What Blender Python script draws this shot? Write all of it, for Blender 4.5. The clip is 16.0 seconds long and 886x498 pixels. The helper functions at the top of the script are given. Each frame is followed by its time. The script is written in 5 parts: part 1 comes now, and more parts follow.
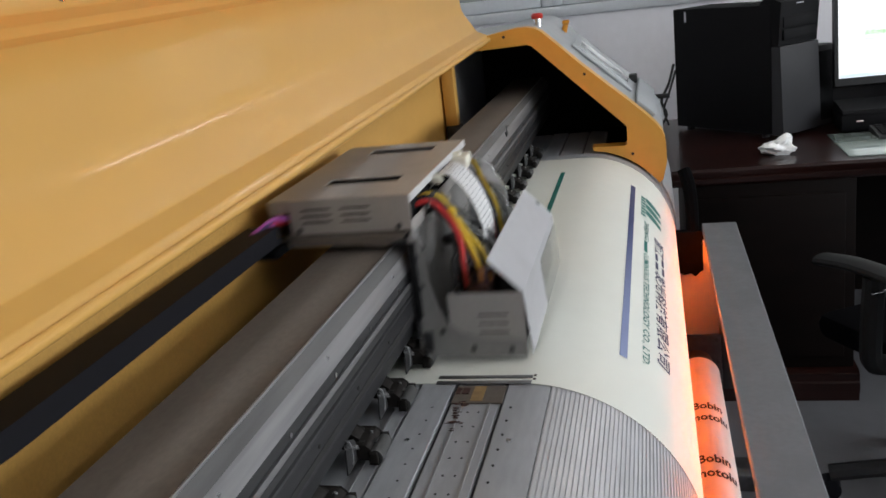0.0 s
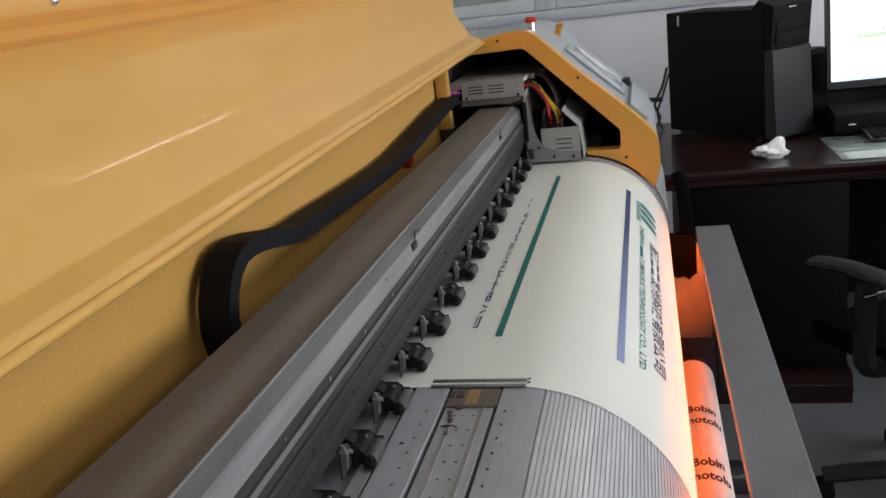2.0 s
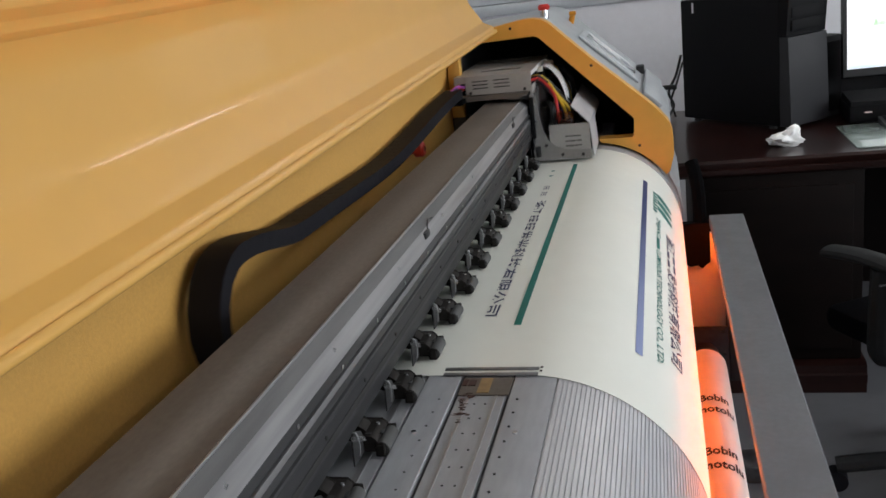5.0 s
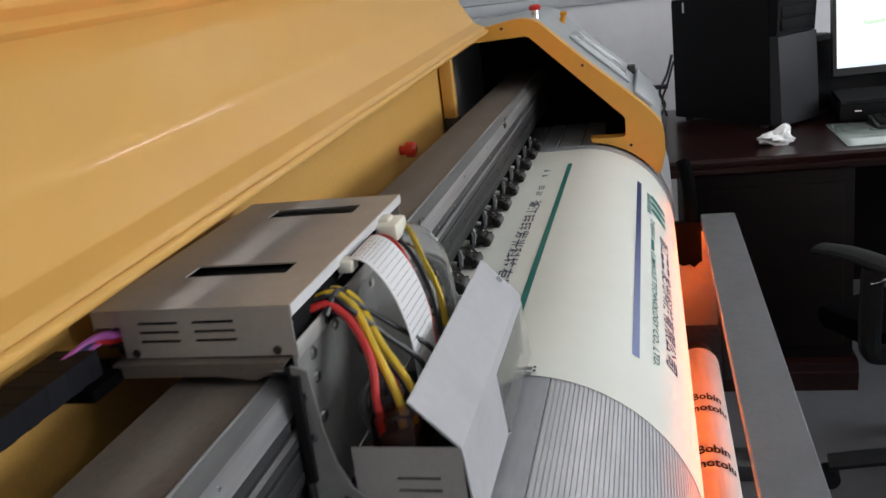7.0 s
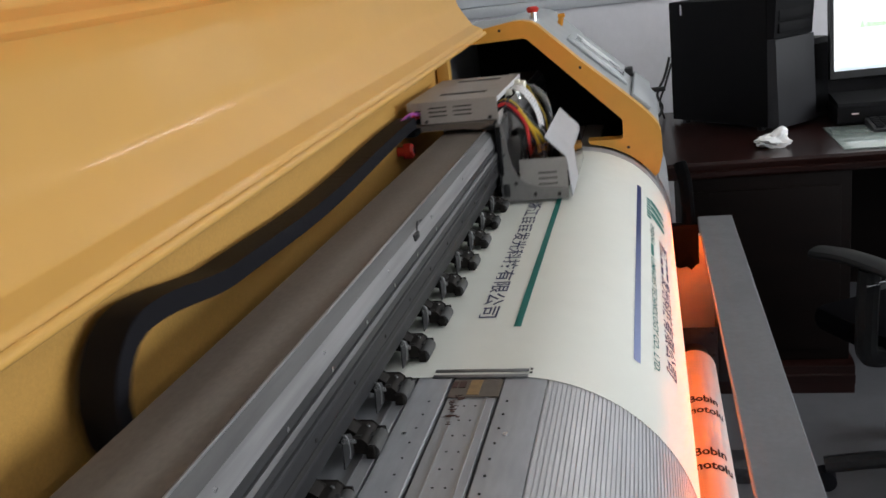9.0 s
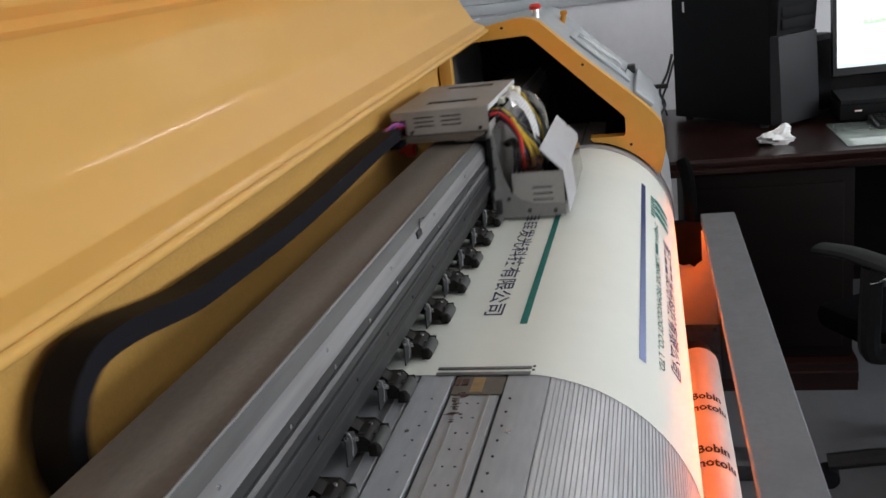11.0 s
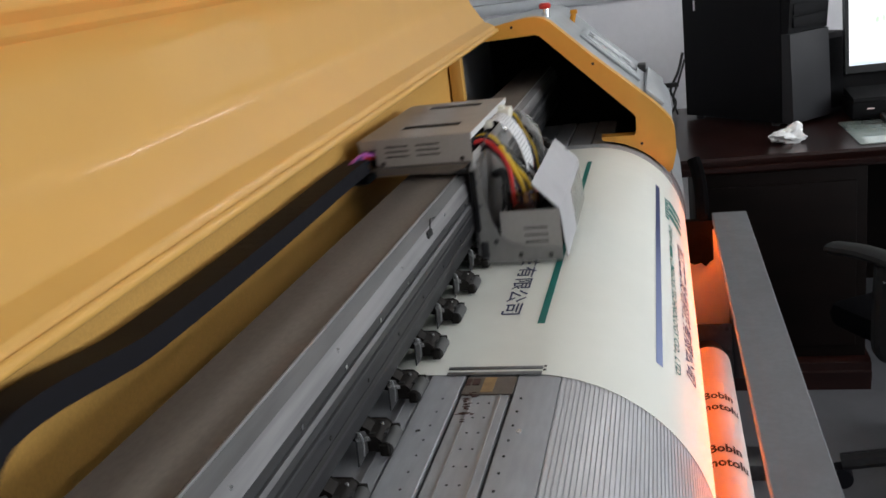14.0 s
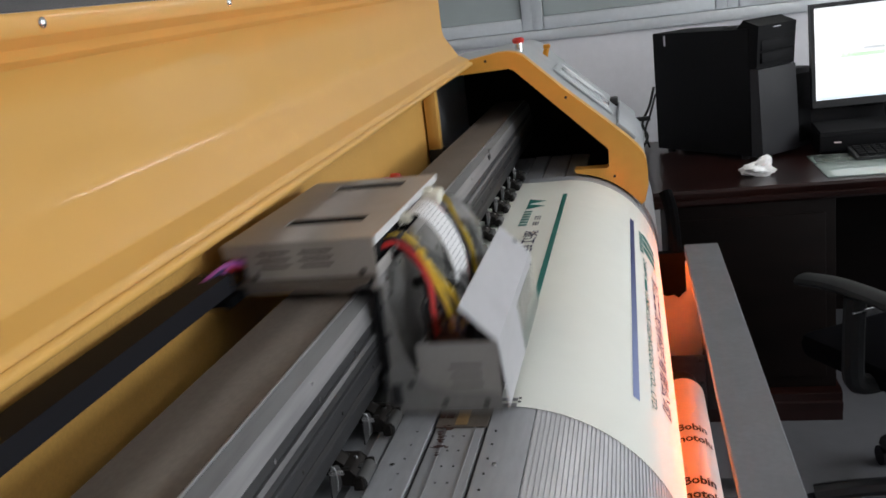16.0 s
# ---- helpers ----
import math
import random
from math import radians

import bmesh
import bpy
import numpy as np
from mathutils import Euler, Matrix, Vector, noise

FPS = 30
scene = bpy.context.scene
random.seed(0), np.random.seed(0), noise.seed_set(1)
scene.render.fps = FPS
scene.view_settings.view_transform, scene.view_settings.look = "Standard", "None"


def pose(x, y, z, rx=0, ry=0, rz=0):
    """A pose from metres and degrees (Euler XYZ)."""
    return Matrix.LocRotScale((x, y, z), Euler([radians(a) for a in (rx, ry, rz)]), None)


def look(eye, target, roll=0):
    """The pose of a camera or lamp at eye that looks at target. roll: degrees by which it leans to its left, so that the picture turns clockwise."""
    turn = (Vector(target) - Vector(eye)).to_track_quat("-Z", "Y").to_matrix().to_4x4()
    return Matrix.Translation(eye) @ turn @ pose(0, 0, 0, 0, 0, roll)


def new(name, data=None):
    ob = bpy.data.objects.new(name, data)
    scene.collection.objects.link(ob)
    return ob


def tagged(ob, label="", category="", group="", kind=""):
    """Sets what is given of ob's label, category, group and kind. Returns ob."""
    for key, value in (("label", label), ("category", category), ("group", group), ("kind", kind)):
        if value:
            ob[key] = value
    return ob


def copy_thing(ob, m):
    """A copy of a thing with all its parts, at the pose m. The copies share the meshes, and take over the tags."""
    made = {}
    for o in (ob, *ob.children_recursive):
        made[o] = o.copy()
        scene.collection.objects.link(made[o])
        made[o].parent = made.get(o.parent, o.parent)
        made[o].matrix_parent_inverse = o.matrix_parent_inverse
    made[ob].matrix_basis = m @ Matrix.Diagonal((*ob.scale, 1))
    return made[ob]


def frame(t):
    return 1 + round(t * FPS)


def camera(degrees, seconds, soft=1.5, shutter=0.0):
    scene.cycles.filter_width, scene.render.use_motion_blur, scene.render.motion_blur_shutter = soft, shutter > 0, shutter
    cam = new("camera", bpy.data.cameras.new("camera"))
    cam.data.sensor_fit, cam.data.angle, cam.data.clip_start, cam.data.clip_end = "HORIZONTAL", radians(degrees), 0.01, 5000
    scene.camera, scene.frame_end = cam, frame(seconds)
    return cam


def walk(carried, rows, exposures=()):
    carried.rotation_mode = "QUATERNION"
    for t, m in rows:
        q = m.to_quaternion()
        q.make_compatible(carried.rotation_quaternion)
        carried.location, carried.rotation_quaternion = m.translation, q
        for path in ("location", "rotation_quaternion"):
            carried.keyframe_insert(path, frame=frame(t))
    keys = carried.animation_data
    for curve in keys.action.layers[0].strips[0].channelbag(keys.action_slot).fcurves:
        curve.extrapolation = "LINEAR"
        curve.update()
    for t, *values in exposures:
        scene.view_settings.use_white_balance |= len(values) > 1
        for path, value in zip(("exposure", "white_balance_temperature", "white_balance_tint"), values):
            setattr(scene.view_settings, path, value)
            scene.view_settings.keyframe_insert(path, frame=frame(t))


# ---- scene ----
cam = camera(52.98, 16.0, soft=1.6, shutter=0.5)
walk(cam, [
    (0, pose(0, 0, 1.37, 73.328, 6.611, 12.366)),
    (0.5, pose(0, 0, 1.37, 73.302, 6.640, 12.318)),
    (1, pose(0, 0, 1.37, 73.379, 6.502, 12.132)),
    (1.5, pose(0, 0, 1.37, 73.661, 6.446, 12.113)),
    (2, pose(0, 0, 1.37, 73.511, 6.583, 11.973)),
    (2.5, pose(0, 0, 1.37, 73.229, 6.666, 12.205)),
    (3, pose(0, 0, 1.37, 72.980, 6.746, 12.447)),
    (3.5, pose(0, 0, 1.37, 72.875, 6.851, 12.623)),
    (4, pose(0, 0, 1.37, 72.859, 6.744, 12.793)),
    (6.5, pose(0, 0, 1.37, 72.839, 6.886, 12.440)),
    (7, pose(0, 0, 1.37, 72.818, 6.908, 12.197)),
    (7.5, pose(0, 0, 1.37, 72.809, 6.976, 12.080)),
    (8, pose(0, 0, 1.37, 72.894, 6.838, 11.943)),
    (8.5, pose(0, 0, 1.37, 72.943, 6.842, 11.942)),
    (9, pose(0, 0, 1.37, 72.908, 6.713, 12.076)),
    (11.5, pose(0, 0, 1.37, 72.771, 6.912, 12.319)),
    (12, pose(0, 0, 1.37, 72.884, 6.987, 12.506)),
    (12.5, pose(0, 0, 1.37, 72.875, 7.185, 12.591)),
    (13, pose(0, 0, 1.37, 72.823, 7.375, 12.713)),
    (13.5, pose(0, 0, 1.37, 72.773, 7.371, 12.789)),
    (14, pose(0, 0, 1.37, 72.835, 7.206, 12.813)),
    (14.5, pose(0, 0, 1.37, 73.075, 7.111, 12.715)),
    (15, pose(0, 0, 1.37, 73.400, 7.066, 12.189)),
    (15.5, pose(0, 0, 1.37, 73.759, 6.998, 11.564)),
    (16, pose(0, 0, 1.37, 74.694, 6.772, 11.219)),
], exposures=[(0, 0.0), (16, 0.0)])

# ---- world and lamps' power ----
world = bpy.data.worlds.new("world")
scene.world = world
world.use_nodes = True
wn = world.node_tree.nodes
sky = wn.new("ShaderNodeTexSky")
sky.sky_type, sky.sun_disc, sky.sun_elevation, sky.sun_rotation = "NISHITA", False, radians(35), radians(200)
world.node_tree.links.new(sky.outputs[0], wn["Background"].inputs[0])
wn["Background"].inputs[1].default_value = 0.10
TUBE_POWER = 19.5
HEATER_POWER = 42.0
SCREEN_POWER = 0.72

# daylight from the broad window beside the printer
DAY_Y0, DAY_Y1, DAY_Z0, DAY_Z1 = -0.6, 2.6, 0.9, 2.45
day = new("window_daylight", bpy.data.lights.new("window_daylight", "AREA"))
day.data.shape, day.data.size, day.data.size_y = "RECTANGLE", DAY_Y1 - DAY_Y0 - 0.12, DAY_Z1 - DAY_Z0 - 0.12
day.data.energy, day.data.color = 94.0, (0.93, 0.97, 1.0)
day.matrix_basis = look((3.70, (DAY_Y0 + DAY_Y1) / 2, (DAY_Z0 + DAY_Z1) / 2), (0.0, (DAY_Y0 + DAY_Y1) / 2, (DAY_Z0 + DAY_Z1) / 2))


# ---- materials ----
def material(name, color, rough=0.5, metal=0.0, grain=0.0, grain_scale=60.0, stain=0.0, stain_scale=4.0, bump=0.0,
             bump_scale=200.0, coat=0.0, rough_var=0.0, stretch=(1, 1, 1), specular=0.5, alt=None):
    """A principled material with grain and stains in object space."""
    m = bpy.data.materials.new(name)
    m.use_nodes = True
    t = m.node_tree
    b = t.nodes["Principled BSDF"]
    b.inputs["Roughness"].default_value = rough
    b.inputs["Metallic"].default_value = metal
    b.inputs["Coat Weight"].default_value = coat
    b.inputs["Coat Roughness"].default_value = 0.05
    b.inputs["Specular IOR Level"].default_value = specular
    co = t.nodes.new("ShaderNodeTexCoord")
    mp = t.nodes.new("ShaderNodeMapping")
    mp.inputs["Scale"].default_value = stretch
    t.links.new(co.outputs["Object"], mp.inputs[0])

    def noise_of(scale, detail=4.0):
        n = t.nodes.new("ShaderNodeTexNoise")
        n.inputs["Scale"].default_value, n.inputs["Detail"].default_value = scale, detail
        t.links.new(mp.outputs[0], n.inputs[0])
        return n.outputs[0]

    def mix(fac, a, c):
        x = t.nodes.new("ShaderNodeMix")
        x.data_type = "RGBA"
        t.links.new(fac, x.inputs[0])
        for sock, val in ((x.inputs[6], a), (x.inputs[7], c)):
            if isinstance(val, tuple):
                sock.default_value = (*val[:3], 1)
            else:
                t.links.new(val, sock)
        return x.outputs[2]

    def ramp(sock, lo, hi):
        r = t.nodes.new("ShaderNodeMapRange")
        r.inputs[1].default_value, r.inputs[2].default_value = lo, hi
        t.links.new(sock, r.inputs[0])
        return r.outputs[0]

    out = tuple(color)
    if grain or stain:
        dark = tuple(c * (1 - grain) for c in color)
        lite = tuple(min(1, c * (1 + grain)) for c in color)
        out = mix(ramp(noise_of(grain_scale), 0.3, 0.7), dark, lite)
        if stain:
            other = alt or tuple(c * (1 - stain) for c in color)
            out = mix(ramp(noise_of(stain_scale, 6.0), 0.52, 0.75), out, other)
    if isinstance(out, tuple):
        b.inputs["Base Color"].default_value = (*out, 1)
    else:
        t.links.new(out, b.inputs["Base Color"])
    if rough_var:
        r = t.nodes.new("ShaderNodeMapRange")
        r.inputs[3].default_value, r.inputs[4].default_value = max(0.02, rough - rough_var), min(1, rough + rough_var)
        t.links.new(noise_of(stain_scale * 3), r.inputs[0])
        t.links.new(r.outputs[0], b.inputs["Roughness"])
    if bump:
        bp = t.nodes.new("ShaderNodeBump")
        bp.inputs["Strength"].default_value, bp.inputs["Distance"].default_value = bump, 0.001
        t.links.new(noise_of(bump_scale), bp.inputs["Height"])
        t.links.new(bp.outputs[0], b.inputs["Normal"])
    return m


def glowing(name, color, power):
    m = bpy.data.materials.new(name)
    m.use_nodes = True
    b = m.node_tree.nodes["Principled BSDF"]
    b.inputs["Base Color"].default_value = (0.8, 0.8, 0.8, 1)
    b.inputs["Emission Color"].default_value = (*color, 1)
    b.inputs["Emission Strength"].default_value = power
    return m


def clear(name, color, rough=0.05, ior=1.45):
    m = bpy.data.materials.new(name)
    m.use_nodes = True
    b = m.node_tree.nodes["Principled BSDF"]
    b.inputs["Base Color"].default_value = (*color, 1)
    b.inputs["Roughness"].default_value = rough
    b.inputs["IOR"].default_value = ior
    b.inputs["Transmission Weight"].default_value = 1.0
    return m


YELLOW = material("yellow_paint", (0.60, 0.335, 0.082), 0.42, grain=0.02, grain_scale=12, stain=0.04, stain_scale=2.5, coat=0.20, specular=0.35)
YELLOW_WALL = material("yellow_textured_paint", (0.60, 0.335, 0.082), 0.5, grain=0.06, grain_scale=300, stain=0.08, stain_scale=5, bump=0.25, bump_scale=700)
ORANGE_RIM = material("orange_yellow_plastic", (0.68, 0.34, 0.055), 0.42, grain=0.03, grain_scale=40, stain=0.06, stain_scale=8)
GREY_SHELL = material("grey_painted_shell", (0.36, 0.38, 0.40), 0.35, grain=0.03, grain_scale=50, stain=0.10, stain_scale=6, rough_var=0.08)
# black for insides and gaps, with their deep shade put into the colour
SHADE_BLACK = material("shade_black", (0.009, 0.009, 0.010), 0.8, grain=0.2, grain_scale=30, specular=0.1)
STEEL = material("brushed_aluminium", (0.36, 0.36, 0.37), 0.40, metal=0.75, grain=0.22, grain_scale=90, stain=0.18, stain_scale=9, rough_var=0.1, stretch=(1, 0.06, 1))
GROOVED = material("mid_grey_grooved_rail", (0.20, 0.20, 0.205), 0.42, metal=0.6, grain=0.2, grain_scale=90, stain=0.25, stain_scale=9, stretch=(1, 0.06, 1))
PLATEN = material("anodised_platen", (0.36, 0.37, 0.39), 0.5, metal=0.25, grain=0.08, grain_scale=120, stain=0.16, stain_scale=11, rough_var=0.1, stretch=(1, 0.25, 1))
RIBBED = material("ribbed_aluminium", (0.55, 0.55, 0.57), 0.45, metal=0.4, grain=0.08, grain_scale=80, stain=0.12, stain_scale=8, stretch=(1, 0.2, 1))
BEAM_TOP = material("dusty_beam_top", (0.125, 0.106, 0.090), 0.6, metal=0.15, grain=0.10, grain_scale=220, stain=0.22, stain_scale=5, rough_var=0.1, stretch=(1, 0.5, 1))
# rail greys with the light or shade of each face put in
SLOPE_SHADE = material("shaded_grey_rail_slope", (0.15, 0.15, 0.152), 0.55, metal=0.3, grain=0.28, grain_scale=90, stain=0.3, stain_scale=8, stretch=(1, 0.08, 1))
EDGE_SHADE = material("shaded_grey_rail_edge", (0.055, 0.055, 0.058), 0.45, metal=0.3, grain=0.2, grain_scale=90, stain=0.3, stain_scale=9, stretch=(1, 0.06, 1))
PLATE_GREY = material("dull_zinc_plate", (0.26, 0.255, 0.25), 0.5, metal=0.3, grain=0.06, grain_scale=120, stain=0.2, stain_scale=14)
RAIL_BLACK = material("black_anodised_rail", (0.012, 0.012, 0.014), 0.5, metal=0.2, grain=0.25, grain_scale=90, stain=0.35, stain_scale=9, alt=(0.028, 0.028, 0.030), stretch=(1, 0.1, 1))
ROLLER_BLACK = material("dull_black_roller_arm", (0.011, 0.009, 0.008), 0.6, specular=0.22, grain=0.25, grain_scale=80, stain=0.3, stain_scale=25)
BRACKET = material("dull_zinc_bracket", (0.05, 0.05, 0.052), 0.5, metal=0.4, grain=0.2, grain_scale=90, stain=0.4, stain_scale=30)
DARK_RAIL = material("dark_anodised_rail", (0.042, 0.042, 0.045), 0.4, metal=0.4, grain=0.2, grain_scale=90, stain=0.3, stain_scale=12, stretch=(1, 0.1, 1))
ARM_BLACK = material("dull_black_arm", (0.003, 0.003, 0.0035), 0.85, grain=0.25, grain_scale=60, specular=0.03)
COVER_GREY = material("grey_painted_cover", (0.43, 0.43, 0.45), 0.42, metal=0.1, grain=0.04, grain_scale=70, stain=0.12, stain_scale=12)
# worn rail metal, toned lighter for the face that catches the light
RAIL_LIT = material("worn_lit_rail_aluminium", (0.33, 0.325, 0.33), 0.4, metal=0.6, grain=0.28, grain_scale=70, stain=0.4, stain_scale=7, rough_var=0.14, stretch=(1, 0.05, 1))
BLACK_PLASTIC = material("black_plastic", (0.010, 0.010, 0.011), 0.45, grain=0.25, grain_scale=80, stain=0.2, bump=0.1)
BLACK_RUBBER = material("black_cable_band", (0.010, 0.010, 0.013), 0.6, specular=0.12, grain=0.12, grain_scale=60, stain=0.15, stain_scale=9)
SHEET_GREY = material("zinc_sheet_metal", (0.40, 0.385, 0.37), 0.45, metal=0.35, grain=0.05, grain_scale=150, stain=0.12, stain_scale=10, rough_var=0.08)
BAR_GREY = material("dull_grey_aluminium_bar", (0.15, 0.155, 0.17), 0.5, metal=0.3, grain=0.06, grain_scale=120, stain=0.15, stain_scale=9, rough_var=0.1)
WHITE_SHEET = material("pale_grey_painted_sheet", (0.60, 0.60, 0.61), 0.4, grain=0.03, grain_scale=70, stain=0.10, stain_scale=12)
HIGHLIGHT_WHITE = material("glossy_white_highlight", (0.85, 0.86, 0.88), 0.12, grain=0.02, coat=0.6)
CHROME = material("bright_metal", (0.75, 0.75, 0.76), 0.2, metal=1.0, grain=0.05, stain=0.15)
SLOT_DARK = material("dark_slot", (0.015, 0.014, 0.014), 0.7, grain=0.2)
VINYL = material("white_vinyl", (0.74, 0.75, 0.69), 0.5, grain=0.012, grain_scale=30, stain=0.025, stain_scale=5, bump=0.03, bump_scale=40, specular=0.35)
INK_TEAL = material("teal_ink", (0.000, 0.150, 0.125), 0.5, grain=0.08, grain_scale=200, stain=0.1, stain_scale=30)
INK_BLUE = material("dark_blue_ink", (0.008, 0.016, 0.075), 0.5, grain=0.1, grain_scale=200, stain=0.1, stain_scale=30)
INK_RED = material("black_roll_ink", (0.018, 0.012, 0.014), 0.55, grain=0.1, grain_scale=200)
PAPER_ROLL = material("white_paper_roll", (0.78, 0.74, 0.70), 0.6, grain=0.03, grain_scale=40, stain=0.06, stain_scale=7)
WOOD_RED = material("dark_red_lacquered_wood", (0.014, 0.004, 0.003), 0.28, grain=0.35, grain_scale=22, stain=0.3, stain_scale=5, coat=0.2, specular=0.3, stretch=(0.12, 1, 1), alt=(0.02, 0.006, 0.005))
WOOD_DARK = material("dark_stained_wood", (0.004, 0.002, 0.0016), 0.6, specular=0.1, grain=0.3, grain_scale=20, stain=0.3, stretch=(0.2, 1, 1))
PC_BLACK = material("black_textured_case", (0.005, 0.005, 0.006), 0.65, specular=0.12, grain=0.2, grain_scale=200, stain=0.2, bump=0.2, bump_scale=900)
PC_GREY = material("dark_grey_plastic_front", (0.013, 0.013, 0.016), 0.55, grain=0.1, grain_scale=90, stain=0.2)
WALL_PAINT = material("white_wall_paint", (0.72, 0.72, 0.76), 0.8, grain=0.025, grain_scale=30, stain=0.06, stain_scale=1.5, bump=0.1, bump_scale=120)
CEILING_PAINT = material("white_ceiling_paint", (0.75, 0.75, 0.74), 0.9, grain=0.02, stain=0.04)
FLOOR_TILE = material("pale_grey_floor_tile", (0.13, 0.13, 0.14), 0.35, grain=0.05, grain_scale=20, stain=0.15, stain_scale=3)
RUBBER_GREY = material("worn_grey_rubber", (0.06, 0.06, 0.06), 0.6, grain=0.15, stain=0.25, stain_scale=20)
ALU_FRAME = material("pale_aluminium_window_frame", (0.52, 0.55, 0.58), 0.4, metal=0.2, grain=0.03, stain=0.06)
FROST = material("grey_frosted_glass", (0.32, 0.36, 0.36), 0.25, grain=0.05, grain_scale=8, stain=0.15, stain_scale=2)
RED_PLASTIC = material("red_plastic", (0.55, 0.03, 0.02), 0.35, grain=0.08, stain=0.15)
YELLOW_KNOB = material("amber_plastic", (0.55, 0.22, 0.01), 0.4, grain=0.08)
RUST = material("copper_brown_tape", (0.30, 0.19, 0.08), 0.5, grain=0.2, grain_scale=60, stain=0.4, stain_scale=40)
INK_STAIN = material("dried_ink_stain", (0.05, 0.018, 0.014), 0.5, grain=0.3, grain_scale=90)
TISSUE = material("white_tissue", (0.82, 0.82, 0.82), 0.9, grain=0.03, bump=0.3, bump_scale=150)
MAT_GREEN = material("pale_green_glass_mat", (0.30, 0.36, 0.34), 0.08, grain=0.04, stain=0.08, coat=0.6)
CHAIR_GREY = material("dark_grey_chair_plastic", (0.013, 0.014, 0.015), 0.6, specular=0.2, grain=0.15, stain=0.2)
CHAIR_CLOTH = material("black_mesh_cloth", (0.004, 0.004, 0.005), 0.95, specular=0.03, grain=0.3, grain_scale=300, bump=0.4, bump_scale=600)
WIRE_RED = material("red_wire", (0.50, 0.02, 0.02), 0.4, grain=0.08)
WIRE_YELLOW = material("yellow_wire", (0.60, 0.40, 0.02), 0.4, grain=0.08)
WIRE_BLUE = material("navy_wire", (0.03, 0.025, 0.10), 0.4, grain=0.1)
WIRE_BLACK = material("black_wire", (0.015, 0.015, 0.016), 0.4, grain=0.1)
WIRE_PINK = material("purple_pink_wire", (0.42, 0.10, 0.40), 0.4, grain=0.08)
RIBBON = material("white_ribbon_cable", (0.70, 0.70, 0.71), 0.4, grain=0.05, grain_scale=500, stain=0.05)
IVORY = material("ivory_nylon_connector", (0.72, 0.70, 0.60), 0.5, grain=0.04)
BROWN_CLEAR = clear("brown_clear_plastic", (0.55, 0.22, 0.10), 0.15)
CLEAR_FILM = clear("clear_plastic_tube", (0.92, 0.93, 0.92), 0.08, 1.25)
DARK_GLASS = material("smoked_acrylic", (0.02, 0.018, 0.015), 0.06, grain=0.1, stain=0.2, coat=0.8)
WINDOW_CLEAR = material("clear_cover_strip", (0.55, 0.57, 0.60), 0.1, grain=0.03, stain=0.1, coat=1.0)
TUBE_GLOW = glowing("white_lamp_tube", (1.0, 0.97, 0.92), TUBE_POWER)
HEATER_GLOW = glowing("orange_heater_tube", (1.0, 0.130, 0.003), HEATER_POWER)
# weak glow for the added fill tube
FILL_GLOW = glowing("dim_orange_fill_tube", (1.0, 0.110, 0.002), HEATER_POWER * 0.15)
SCREEN_GLOW = glowing("lit_screen", (0.93, 0.97, 1.0), SCREEN_POWER)
SCREEN_GREEN = glowing("green_on_screen", (0.30, 0.85, 0.25), SCREEN_POWER * 0.8)
SCREEN_GREY = glowing("grey_on_screen", (0.35, 0.40, 0.45), SCREEN_POWER * 0.6)
SCREEN_BLUE = glowing("blue_on_screen", (0.45, 0.70, 0.95), SCREEN_POWER * 0.9)


def bar_gradient():
    """Ink that fades from dark blue at the far end to pale lilac at the near end: partly print, partly sheen put into
    the colour.
    """
    m = bpy.data.materials.new("fading_blue_ink_with_sheen")
    m.use_nodes = True
    t = m.node_tree
    b = t.nodes["Principled BSDF"]
    b.inputs["Roughness"].default_value = 0.5
    co = t.nodes.new("ShaderNodeTexCoord")
    sp = t.nodes.new("ShaderNodeSeparateXYZ")
    r = t.nodes.new("ShaderNodeValToRGB")
    mr = t.nodes.new("ShaderNodeMapRange")
    mr.inputs[1].default_value, mr.inputs[2].default_value = 0.95, 1.80
    t.links.new(co.outputs["Object"], sp.inputs[0])
    t.links.new(sp.outputs[1], mr.inputs[0])
    t.links.new(mr.outputs[0], r.inputs[0])
    r.color_ramp.elements[0].color = (0.24, 0.29, 0.50, 1)
    r.color_ramp.elements[1].color = (0.006, 0.016, 0.11, 1)
    r.color_ramp.elements[1].position = 0.75
    t.links.new(r.outputs[0], b.inputs["Base Color"])
    return m


BAR_FADE = bar_gradient()


# ---- mesh helpers ----
def part(name, bm, mat, parent=None, label="", sharp=35.0, smooth=True):
    """Links a bmesh as one mesh object under a thing or a part."""
    me = bpy.data.meshes.new(name)
    bmesh.ops.recalc_face_normals(bm, faces=bm.faces)
    bm.to_mesh(me)
    bm.free()
    if smooth:
        for p in me.polygons:
            p.use_smooth = True
        me.set_sharp_from_angle(angle=radians(sharp))
    me.materials.append(mat)
    ob = new(name, me)
    if parent is not None:
        ob.parent = parent
    if label:
        tagged(ob, label)
    return ob


def shared(name, me, m, parent):
    """One more object on a mesh that is there already."""
    ob = new(name, me)
    ob.parent = parent
    ob.matrix_basis = m
    return ob


